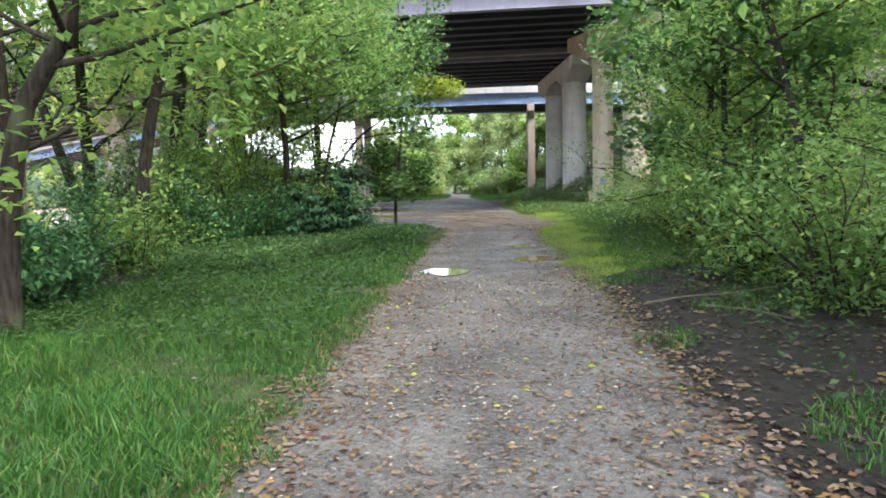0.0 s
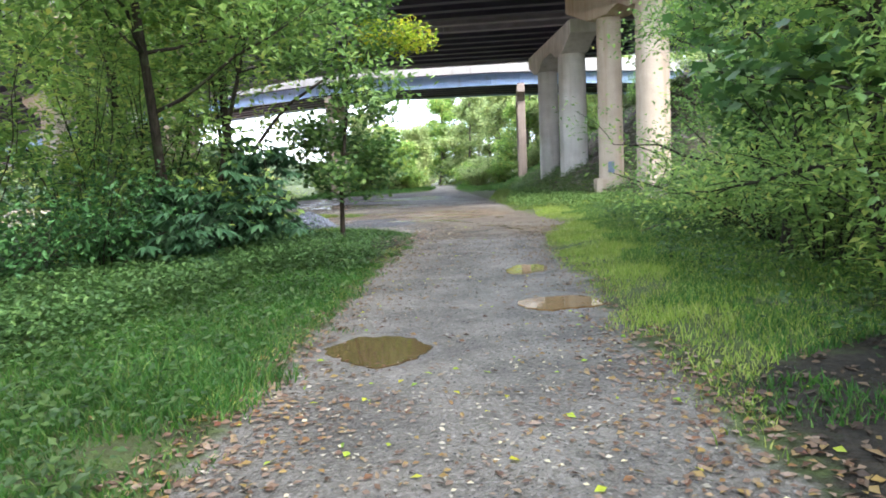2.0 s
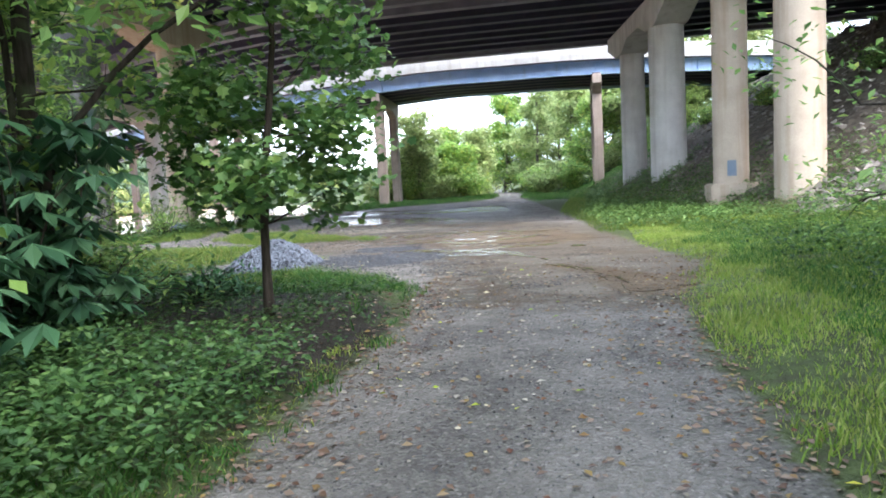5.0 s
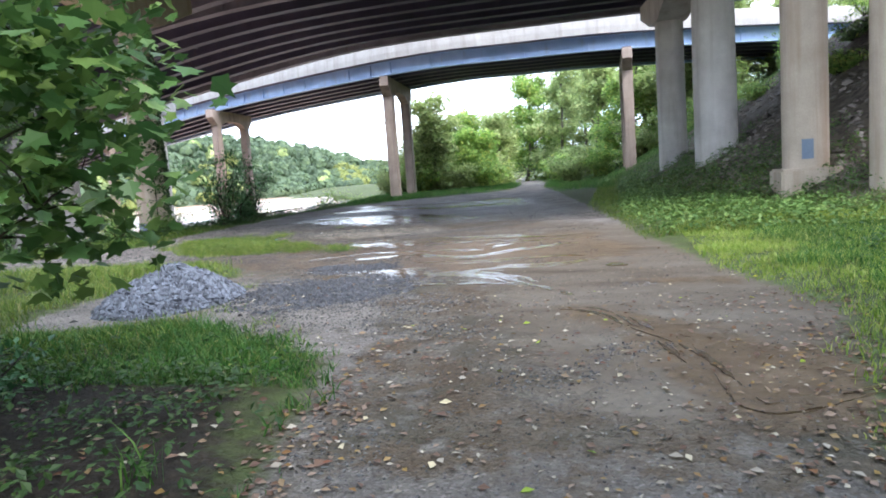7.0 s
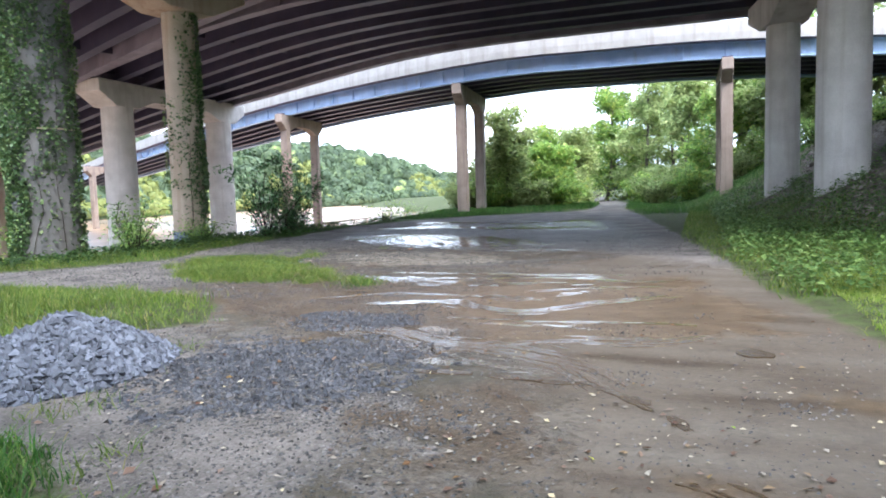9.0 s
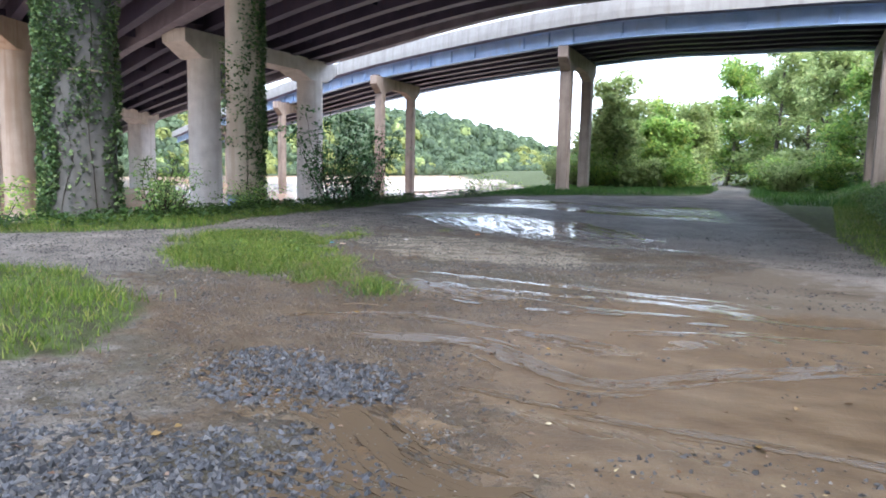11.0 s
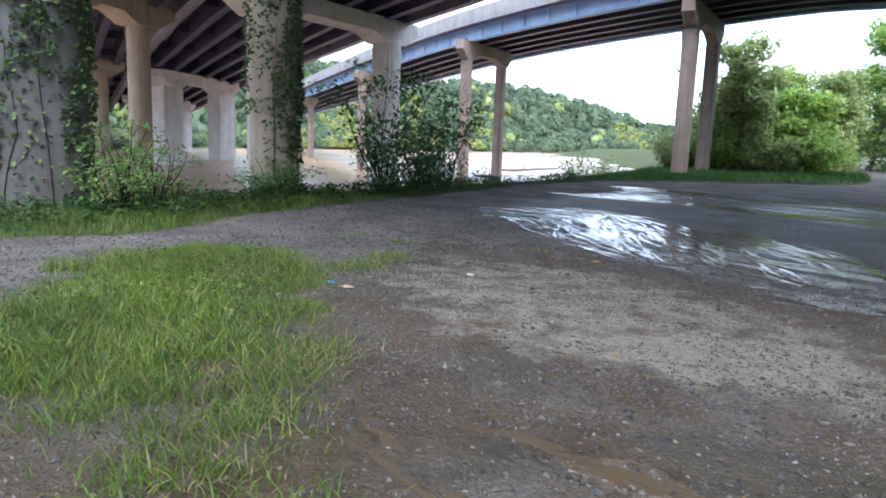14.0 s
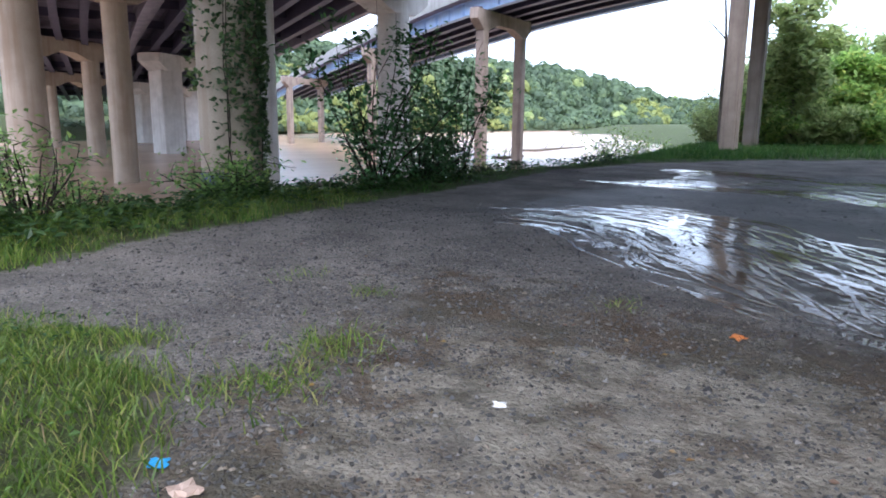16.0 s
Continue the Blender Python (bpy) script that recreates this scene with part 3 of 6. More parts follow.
def spaced(lo, fine_lo, fine_hi, hi, fine, grow=1.22):
    mid = list(np.arange(fine_lo, fine_hi + 1e-6, fine))
    step, v, left = fine, fine_lo, []
    while v > lo:
        step *= grow
        v -= step
        left.append(v)
    step, v, right = fine, mid[-1], []
    while v < hi:
        step *= grow
        v += step
        right.append(v)
    return np.array(left[::-1] + mid + right)


def build_ground():
    xs, ys = spaced(-900, -15, 10, 900, 0.15), spaced(-400, -3, 54, 1500, 0.15)
    gx, gy = np.meshgrid(xs, ys)
    gz = ground_z(gx, gy)
    verts = np.stack([gx, gy, gz], -1).reshape(-1, 3)
    i, j = np.meshgrid(np.arange(len(ys) - 1), np.arange(len(xs) - 1), indexing="ij")
    w = len(xs)
    faces = np.stack([i * w + j, i * w + j + 1, (i + 1) * w + j + 1, (i + 1) * w + j], -1).reshape(-1, 4)
    ob = mesh_object("ground", verts, faces, M_GROUND, smooth=True)
    x, y = gx.ravel(), gy.ravel()
    soft = lambda d, w=0.5: np.clip(0.5 + d / (2 * w), 0, 1)
    rock = soft(np.minimum(x - bank_foot(y) - 0.8, np.minimum(y - 28, 56 - y)), 0.7)
    masks = {"bare": soft(bare_amount(x, y), 0.35), "mud": soft(inside(MUD, x, y), 1.4),
             "wet": soft(inside(WET_FAR, x, y), 1.2), "silt": soft(inside(SILT, x, y), 0.9), "pale": np.maximum(soft(inside(PALE, x, y), 0.45), 0.54 * soft(inside(TAN, x, y), 0.6)),
             "sheen": np.max([soft(inside(q, x, y), 0.5) for q in SHEEN] + [soft(inside(q, x, y) + 0.09, 0.14) for q in BANDS], 0), "damp": np.max([soft(inside(q, x, y), 0.4) for q in DAMP] + [soft(1.25 - np.hypot((x - a * PLAN) / u, (y - b * PLAN) / v), 0.35) for a, b, u, v in PUDDLES], 0),
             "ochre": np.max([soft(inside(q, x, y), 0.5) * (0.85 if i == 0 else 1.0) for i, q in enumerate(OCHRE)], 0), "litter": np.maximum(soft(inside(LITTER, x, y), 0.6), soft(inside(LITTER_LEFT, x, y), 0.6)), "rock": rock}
    for name, v in masks.items():
        a = ob.data.attributes.new(name, "FLOAT", "POINT")
        a.data.foreach_set("value", v.astype(np.float32))
    tagged(ob, "gravel path and muddy lot between grass verges", "ground", kind="structure")


build_ground()

river_bm = bmesh.new()
river_edge = [(shore(y) - 1.5, y) for y in (-60, -20, 10, 30, 45, 60, 85, 120, 170, 260)]
rv = [river_bm.verts.new((x, y, WATER_Z)) for x, y in river_edge] + [river_bm.verts.new((x - 110, y, WATER_Z)) for x, y in river_edge[::-1]]
river_bm.faces.new(rv)
bmesh.ops.triangulate(river_bm, faces=river_bm.faces[:])
tagged(part("water", river_bm, M_RIVER, None), "wide brown river with silty ripples", "river", kind="structure")


# ---------------------------------------------------------------- bridges
def offset_line(line, d):
    """A plan line moved d metres to its right."""
    t = np.gradient(line[:, :2], axis=0)
    t /= np.linalg.norm(t, axis=1)[:, None]
    out = line.copy()
    out[:, 0] += t[:, 1] * d
    out[:, 1] -= t[:, 0] * d
    return out


def sweep(line, section, mat, name, parent, label=""):
    """A closed section (offset to the right, height) along a line."""
    rows = []
    for off, h in section:
        r = offset_line(line, off)
        r[:, 2] += h
        rows.append(r)
    rows = np.stack(rows, 1)
    n, k = rows.shape[:2]
    i, j = np.meshgrid(np.arange(n - 1), np.arange(k), indexing="ij")
    jj = (j + 1) % k
    faces = np.stack([i * k + j, i * k + jj, (i + 1) * k + jj, (i + 1) * k + j], -1).reshape(-1, 4)
    ob = mesh_object(name, rows.reshape(-1, 3), faces, mat, parent, label=label)
    caps = bmesh.new()
    caps.from_mesh(ob.data)
    caps.verts.ensure_lookup_table()
    caps.faces.new([caps.verts[a] for a in range(k)])
    caps.faces.new([caps.verts[(n - 1) * k + a] for a in range(k)][::-1])
    caps.to_mesh(ob.data)
    caps.free()
    return ob


def box_section(a, b, z0, z1):
    return [(a, z0), (b, z0), (b, z1), (a, z1)]


def girder_section(c, depth, flange=0.22, web=0.03):
    """An I-girder's outline, its foot at height 0."""
    f, w, t = flange, web, 0.05
    return [(c - f, 0), (c + f, 0), (c + f, t), (c + w, t), (c + w, depth - t), (c + f, depth - t), (c + f, depth), (c - f, depth), (c - f, depth - t), (c - w, depth - t), (c - w, t), (c - f, t)]


def bridge(near_line, width, depth, girders, steel_mat, fascia_mat, label, rail=False):
    """near_line: the near edge, running from right to left, at the girders' feet. The deck lies to the line's right."""
    root = empty("bridge")
    tagged(root, label, "bridge")
    line = smooth_line(np.asarray(near_line, float) * PLAN, 2.0)
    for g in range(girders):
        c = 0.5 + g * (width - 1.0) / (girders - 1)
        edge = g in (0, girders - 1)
        # Edge girders take the fascia colour, inner ones the darker underside steel.
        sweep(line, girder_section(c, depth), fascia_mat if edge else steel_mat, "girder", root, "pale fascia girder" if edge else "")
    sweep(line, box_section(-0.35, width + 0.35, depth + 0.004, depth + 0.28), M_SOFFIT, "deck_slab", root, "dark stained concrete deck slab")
    for a in (-0.40, width - 0.02):
        sec = [(a, depth - 0.02), (a + 0.42, depth + 0.29), (a + 0.42, depth + 0.5), (a + 0.30, depth + 0.95), (a + 0.06, depth + 0.95), (a, depth + 0.35)]
        sweep(line, sec, M_PARAPET, "parapet", root, "pale weathered concrete parapet")
    for q in range(2, len(line) - 1, 1 if rail else 3):
        p, t = line[q], line[q] - line[q - 1]
        ang = math.degrees(math.atan2(t[1], t[0]))
        bm = bmesh.new()
        wide = 0.30 if q % 6 == 0 else 0.02
        add_box(bm, -wide, wide, -0.475, -0.34 if wide < 0.1 else -0.455, 0.06, depth - 0.06)
        part("stiffener" if wide < 0.1 else "splice_plate", bm, fascia_mat, root).matrix_world = pose(p[0], p[1], p[2], 0, 0, ang)
    # cross frames between the girders
    for q in range(3, len(line) - 2, 4):
        p, t = line[q], line[q + 1] - line[q - 1]
        ang = math.degrees(math.atan2(t[1], t[0]))
        bm = bmesh.new()
        add_box(bm, -0.05, 0.05, -(width - 0.6), -0.6, depth * 0.35, depth * 0.8)
        ob = part("cross_frame", bm, steel_mat, root)
        ob.matrix_world = pose(p[0], p[1], p[2], 0, 0, ang)
    return root


def round_column(bm, x, y, z0, z1, r, taper=1.0, sides=28):
    v, f = tube_arrays([(x, y, z) for z in np.linspace(z0, z1, 8)], np.linspace(r, r * taper, 8), sides)
    vs = [bm.verts.new(p) for p in v]
    for q in f:
        bm.faces.new([vs[a] for a in q])
    bm.faces.new(vs[-sides:])


def pier(columns, r, z0s, cap_z, reach, mat, label, cap_mat=None, cap_depth=1.3, joints=(0.42, 0.72), square=False, pedestal=(0, 0), taper=0.96):
    """A bent: two columns, and a cap beam with haunches whose ends reach past them."""
    root = tagged(empty("bridge_pier"), label, "bridge pier")
    cols = [np.array(c, float) * PLAN for c in columns]
    rs = r if isinstance(r, (tuple, list)) else (r, r)
    cap_z = cap_z * PLAN
    mats = mat if isinstance(mat, tuple) else (mat, mat)
    mat = mats[1]
    for c, z0, r, foot, own in zip(cols, z0s, rs, pedestal, mats):
        bm = bmesh.new()
        top = cap_z - cap_depth * 0.55
        if square:
            add_box(bm, c[0] - r, c[0] + r, c[1] - r * 0.9, c[1] + r * 0.9, z0, top, 0.06)
        else:
            round_column(bm, c[0], c[1], z0, top, r, taper)
        col = part("column", bm, own, root, smooth=not square)
        if not square:
            col.data.set_sharp_from_angle(angle=radians(40))
            for k in joints:
                bm = bmesh.new()
                rr = r * (1 + (taper - 1) * k)
                round_column(bm, c[0], c[1], z0 + (top - z0) * k - 0.02, z0 + (top - z0) * k + 0.02, rr + 0.012, 1.0)
                part("pour_joint", bm, mat, col, smooth=False)
        if foot:
            bm = bmesh.new()
            add_box(bm, c[0] - foot, c[0] + foot, c[1] - foot, c[1] + foot, z0 - 1.2, z0 + 0.22, 0.05)
            part("pedestal", bm, mat, root, "square concrete pedestal")
    a, b = cols
    d = b - a
    span = np.linalg.norm(d)
    ang = math.degrees(math.atan2(d[1], d[0]))
    r = max(rs)
    half = r * 0.92
    bm = bmesh.new()
    outline = [(-reach, cap_z), (span + reach, cap_z), (span + reach, cap_z - cap_depth * 0.5), (span + r, cap_z - cap_depth), (span - r, cap_z - cap_depth),
               (span - r - 1.2, cap_z - cap_depth * 0.62), (r + 1.2, cap_z - cap_depth * 0.62), (r, cap_z - cap_depth), (-r, cap_z - cap_depth), (-reach, cap_z - cap_depth * 0.5)]
    front = [bm.verts.new((x, -half, z)) for x, z in outline]
    back = [bm.verts.new((x, half, z)) for x, z in outline]
    bm.faces.new(front)
    bm.faces.new(back[::-1])
    for k in range(len(outline)):
        n = (k + 1) % len(outline)
        bm.faces.new([front[k], back[k], back[n], front[n]])
    bmesh.ops.bevel(bm, geom=bm.edges[:], offset=0.03, segments=1, affect="EDGES")
    cap = part("cap_beam", bm, cap_mat or mat, root, "flared concrete cap beam")
    cap.matrix_world = pose(a[0], a[1], 0, 0, 0, ang)
    for q in np.linspace(-reach + 0.4, span + reach - 0.4, 6):
        bm = bmesh.new()
        add_box(bm, q - 0.22, q + 0.22, -0.25, 0.25, cap_z + 0.003, cap_z + 0.09, 0.01)
        part("bearing_pad", bm, M_STEEL_DARK, root).matrix_world = pose(a[0], a[1], 0, 0, 0, ang)
    return root


def sag(x, top, from_x=-15, grade=0.055):
    return top - grade * max(0.0, from_x - x)


# near twin decks and the blue bridge beyond them
NEAR_A = [(60, 27.0), (30, 28.8), (10, 29.7), (-3, 29.7), (-17, 31), (-37, 38), (-52, 44), (-80, 57), (-120, 76)]
NEAR_B = [(60, 41.5), (30, 42.8), (6, 43.4), (-15, 44.3), (-33.5, 49.6), (-46, 54.5), (-77, 68), (-115, 86)]
BLUE = [(60, 92), (40, 80.5), (25, 73.5), (13.5, 67.3), (3.2, 63.2), (-3.5, 62.4), (-13.2, 62.9), (-33, 71), (-52, 80.5), (-78, 95), (-110, 114)]
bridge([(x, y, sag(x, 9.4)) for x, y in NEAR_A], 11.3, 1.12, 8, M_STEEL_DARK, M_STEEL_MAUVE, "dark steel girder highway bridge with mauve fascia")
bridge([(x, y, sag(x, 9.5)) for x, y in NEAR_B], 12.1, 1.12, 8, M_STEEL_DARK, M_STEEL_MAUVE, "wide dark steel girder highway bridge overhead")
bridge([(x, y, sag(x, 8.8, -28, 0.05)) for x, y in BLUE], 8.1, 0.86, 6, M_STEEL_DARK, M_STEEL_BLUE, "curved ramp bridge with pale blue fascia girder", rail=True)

# bents of the nearest deck
pier([(8.3, 33.2), (6.9, 35.7)], (0.62, 0.5), [0.1, 0.62], 9.4, 2.2, M_CONC_TAN, "stained tan round bridge columns on the bank", joints=(0.3, 0.55, 0.8), pedestal=(0, 0.66))
pier([(-16.4, 34.15), (-15.5, 39.1)], (0.80, 0.5), [-1.2, -1.2], 9.4, 2.2, (M_CONC_GREY, M_CONC_TAN), "vine-grown tan bridge columns by the river bank", joints=(0.5,))
pier([(-36, 43.5), (-38.5, 48.8)], (0.72, 0.55), [-3, -3], 8.2, 2.2, M_CONC_TAN, "tan bridge columns standing in the river", pedestal=(1.1, 0.95))
pier([(-59, 53.0), (-61, 58.0)], 0.62, [-3, -3], 7.0, 2.2, M_CONC_TAN, "tan bridge columns standing in the river", pedestal=(1.1, 0.95))
pier([(-81, 63), (-83, 68)], 0.62, [-3, -3], 5.8, 2.2, M_CONC_TAN, "tan bridge columns on the far shore")
# bents of the wide deck
pier([(6.0, 45.2), (4.9, 52.0)], (0.74, 0.62), [0.3, 0.3], 9.45, 2.6, M_CONC_WHITE, "pale round bridge columns in the rubble slope", joints=(0.25, 0.5, 0.75), taper=0.95)
pier([(-31.0, 51.3), (-31.8, 61.5)], 0.84, [-3, -3], 8.55, 2.0, M_CONC_WHITE, "pale round bridge columns in the river", joints=(0.5,))
pier([(-63, 65.5), (-68, 75)], 1.0, [-3, -3], 6.75, 2.2, M_CONC_WHITE, "pale square bridge columns in the river", square=True)
pier([(-88, 77), (-93, 86)], 1.0, [-3, -3], 5.4, 2.2, M_CONC_WHITE, "pale square bridge columns on the far shore", square=True)
# bents of the ramp bridge
BLUE_PIERS = [((3.1, 64), (3.0, 70.5), 0.3), ((-13.8, 64.5), (-14.4, 70.6), -0.6), ((-32.0, 70.6), (-32.7, 76.5), -3), ((-50, 78.5), (-51, 84.5), -3), ((-74.6, 89), (-75.5, 95), -3)]
for a, b, z0 in BLUE_PIERS:
    pier([a, b], 0.32, [z0, z0], sag(a[0], 8.75, -28, 0.05), 1.1, M_CONC_BROWN, "weathered brown square columns of the ramp bridge", cap_depth=1.2, square=True)


# ---------------------------------------------------------------- plants
def at_plan(x, y):
    x, y = x * PLAN, y * PLAN
    return x, y, float(ground_z(x, y))


def bent_line(rng, start, way, length, steps, wander, lift=0.0):
    pts, p, w = [np.array(start, float)], np.array(start, float), np.array(way, float)
    for _ in range(steps):
        w = w + rng.normal(0, wander, 3) + [0, 0, lift]
        w /= np.linalg.norm(w)
        p = p + w * length / steps
        pts.append(p.copy())
    return np.array(pts)


def leaf_points(rng, lines, n, spread, start=0.35):
    """Points strewn round branch lines, thicker at their ends."""
    pts = []
    each = max(1, n // max(1, len(lines)))
    for ln in lines:
        k = np.sort(rng.uniform(start, 1.0, each)) * (len(ln) - 1)
        i = np.minimum(k.astype(int), len(ln) - 2)
        base = ln[i] + (ln[i + 1] - ln[i]) * (k - i)[:, None]
        pts.append(base + unit(rng, each) * (spread * rng.uniform(0.0, 1.0, each) ** 0.5)[:, None] * [1, 1, 0.7])
    return np.concatenate(pts)


def tree(name, x, y, height, radius, crown, seed, leaves, leaf_size, mat, label, first=0.35, bend=0.06, path=None, lobed=False, limbs=11, spread=0.55, wood=None, category="tree", limb_size=0.5, flare=False):
    """A tapered trunk with limbs and twigs, and a crown of single leaves. first: where on the trunk the limbs begin."""
    rng = np.random.default_rng(seed)
    gx, gy, gz = at_plan(x, y)
    root = tagged(empty(name, gx, gy, gz), label, category)
    if path is None:
        trunk = bent_line(rng, (0, 0, -0.15), (rng.normal(0, 0.05), rng.normal(0, 0.05), 1), height, 10, bend, 0.03)
    else:
        trunk = smooth_line(path, height / 10)
    radii = radius * np.linspace(1.0, 0.18, len(trunk)) ** 0.9
    radii[0] *= 1.35
    wood_bits = [tube_arrays(trunk, radii, 9, rng, 0.05)]
    lines = []
    for q in range(limbs):
        k = first + (0.97 - first) * (q + rng.uniform(0, 0.8)) / limbs
        i = min(int(k * (len(trunk) - 1)), len(trunk) - 2)
        a = q * 2.4 + rng.uniform(-0.5, 0.5)
        reach = crown * (1.15 - 0.75 * max(0, (k - first) / (1 - first))) * rng.uniform(0.75, 1.15)
        if flare:
            reach = crown * (0.7 + 0.8 * k) * rng.uniform(0.8, 1.15)
        limb = bent_line(rng, trunk[i], (math.cos(a), math.sin(a), rng.uniform(0.1, 0.6)), reach, 6, 0.16, 0.02)
        wood_bits.append(tube_arrays(limb, radii[i] * limb_size * np.linspace(1, 0.2, len(limb)), 5))
        lines.append(limb)
        for _ in range(4):
            j = rng.integers(2, len(limb))
            d = limb[j] - limb[0]
            twig = bent_line(rng, limb[j], d / np.linalg.norm(d) + rng.normal(0, 0.6, 3), reach * 0.4, 4, 0.2, -0.02)
            wood_bits.append(tube_arrays(twig, radii[i] * 0.14 * np.linspace(1, 0.3, len(twig)), 4))
            lines.append(twig)
    v, f = joined(wood_bits)
    mesh_object("trunk", v, f, wood or M_BARK, root, True)
    pts = leaf_points(rng, lines, leaves, spread)
    v, f = lobed_arrays(rng, pts, leaf_size) if lobed else leaf_arrays(rng, pts, leaf_size)
    mesh_object("crown", v, f, mat, root)
    return root


def palm_arrays(rng, centres, size):
    """Leaves of five drooping leaflets fanned from one stalk."""
    n = len(centres)
    lean = rng.uniform(0, 2 * np.pi, n)
    s = size * rng.uniform(0.7, 1.2, n)
    verts, faces = [], []
    for q, k in enumerate((-1.25, -0.62, 0.0, 0.62, 1.25)):
        a = lean + k
        out = np.stack([np.cos(a), np.sin(a), np.full(n, -0.45)], -1)
        side = np.stack([-np.sin(a), np.cos(a), 0 * a], -1)
        ln = (s * (1.0 - 0.22 * abs(k)))[:, None]
        c = np.asarray(centres)
        verts.append(np.stack([c, c + out * ln * 0.6 - side * ln * 0.2 + [0, 0, 0.015], c + out * ln - [0, 0, 0.02], c + out * ln * 0.6 + side * ln * 0.2 + [0, 0, 0.015]], 1).reshape(-1, 3))
        i = np.arange(n)[:, None] * 4 + q * 4 * n
        faces.append(np.concatenate([i + [0, 1, 2], i + [0, 2, 3]], 1).reshape(-1, 3))
    return np.concatenate(verts), np.concatenate(faces)


def bush(x, y, height, width, seed, leaves, leaf_size, mat, label, name="shrub", leaf_width=0.5, stems=16, wood=None, droop=0.35, palmate=False):
    rng = np.random.default_rng(seed)
    gx, gy, gz = at_plan(x, y)
    root = tagged(empty(name, gx, gy, gz), label, "shrub")
    bits, lines = [], []
    for q in range(stems):
        a = q * 2.4 + rng.uniform(0, 1)
        out = rng.uniform(0.15, 1.0)
        ln = bent_line(rng, (math.cos(a) * 0.1, math.sin(a) * 0.1, -0.05), (math.cos(a) * out * width / height, math.sin(a) * out * width / height, 1.0), height * rng.uniform(0.6, 1.1), 7, 0.14, -0.03)
        bits.append(tube_arrays(ln, 0.018 * np.linspace(1, 0.25, len(ln)), 4))
        lines.append(ln)
        for _ in range(3):
            j = rng.integers(1, len(ln))
            tw = bent_line(rng, ln[j], (rng.normal(), rng.normal(), rng.uniform(-0.1, 0.5)), width * 0.35, 4, 0.2)
            bits.append(tube_arrays(tw, 0.007 * np.linspace(1, 0.4, len(tw)), 3))
            lines.append(tw)
    quads = [b for b in bits]
    v, f = joined(quads)
    mesh_object("branchwork", v, f, wood or M_BARK, root, True)
    pts = leaf_points(rng, lines, leaves, width * 0.28, 0.08)
    pts[:, 2] = np.maximum(pts[:, 2], 0.03)
    v, f = palm_arrays(rng, pts, leaf_size) if palmate else leaf_arrays(rng, pts, leaf_size, leaf_width, droop)
    mesh_object("foliage", v, f, mat, root)
    return root


# the wood beside the path
tree("tree", -2.51, 4.09, 8.5, 0.125, 2.6, 11, 6500, 0.15, M_LEAF_MID, "dark crooked young tree leaning over the grass", 0.5,
     path=[(0, 0, -0.2), (0.13, 0.02, 1.1), (0.23, 0.03, 1.62), (0.38, 0.05, 2.13), (0.61, 0.08, 2.48), (0.79, 0.1, 2.77), (0.88, 0.12, 3.12), (0.99, 0.22, 8.2)], spread=0.7)
tree("tree", -4.96, 10.46, 10.0, 0.13, 2.8, 12, 7500, 0.15, M_LEAF_MID, "slim dark-barked tree at the wood's edge", 0.42,
     path=[(0, 0, -0.2), (0.23, 0.03, 1.27), (0.45, 0.06, 2.48), (0.72, 0.09, 3.55), (0.94, 0.12, 4.71), (1.2, 0.22, 10)], spread=0.7)
tree("tree", -5.66, 13.3, 12.0, 0.17, 3.4, 13, 9500, 0.16, M_LEAF_LIGHT, "straight grey-brown tree in the wood", 0.42, path=[(0, 0, -0.2), (0.21, 0.03, 2.45), (0.43, 0.06, 4.0), (0.61, 0.08, 5.4), (0.9, 0.15, 11)], spread=0.8)
tree("tree", -3.2, 15.2, 8.5, 0.09, 3.0, 14, 12000, 0.15, M_LEAF_MID, "tall tree with layered green foliage", 0.36, limbs=16, spread=0.75)
tree("maple", -1.15, 18.4, 6.2, 0.05, 0.95, 15, 7600, 0.11, M_LEAF_MAPLE, "young maple with broad green leaves by the path", 0.22, path=[(0, 0, -0.2), (0.02, 0, 0.9), (0.10, 0.03, 1.7), (0.22, 0.05, 2.6), (0.30, 0.05, 4.0), (0.26, 0.05, 6.2)], lobed=True, limbs=22, spread=0.46, limb_size=0.3, flare=True)
# Added tree, mostly out of view; its crown shades the ground below.
tree("maple", -3.2, 17.6, 10.0, 0.10, 2.0, 19, 9500, 0.15, M_LEAF_MAPLE, "tall dark-leaved maple shading the undergrowth", 0.42, lobed=True, limbs=16, spread=0.7, limb_size=0.35)
tree("small_tree", -3.3, 17.4, 5.8, 0.05, 1.6, 16, 3600, 0.15, M_LEAF_LIGHT, "slender sapling with feathery leaflets", 0.45, limbs=13, spread=0.45)
tree("tree", -3.0, 17.0, 5.0, 0.045, 0.75, 17, 1500, 0.10, M_LEAF_GOLD, "thin leaning tree with yellowing autumn leaves", 0.76, path=[(0, 0, -0.2), (0.2, 0.3, 1.5), (0.9, 0.9, 2.7), (2.0, 1.4, 3.4), (2.9, 1.6, 3.7), (3.4, 1.7, 3.9)], limbs=9, spread=0.3)
tree("small_tree", -2.6, 15.6, 6.4, 0.05, 2.1, 18, 5200, 0.14, M_LEAF_MID, "slender sapling arching over the path's edge", 0.45, limbs=15, spread=0.5)
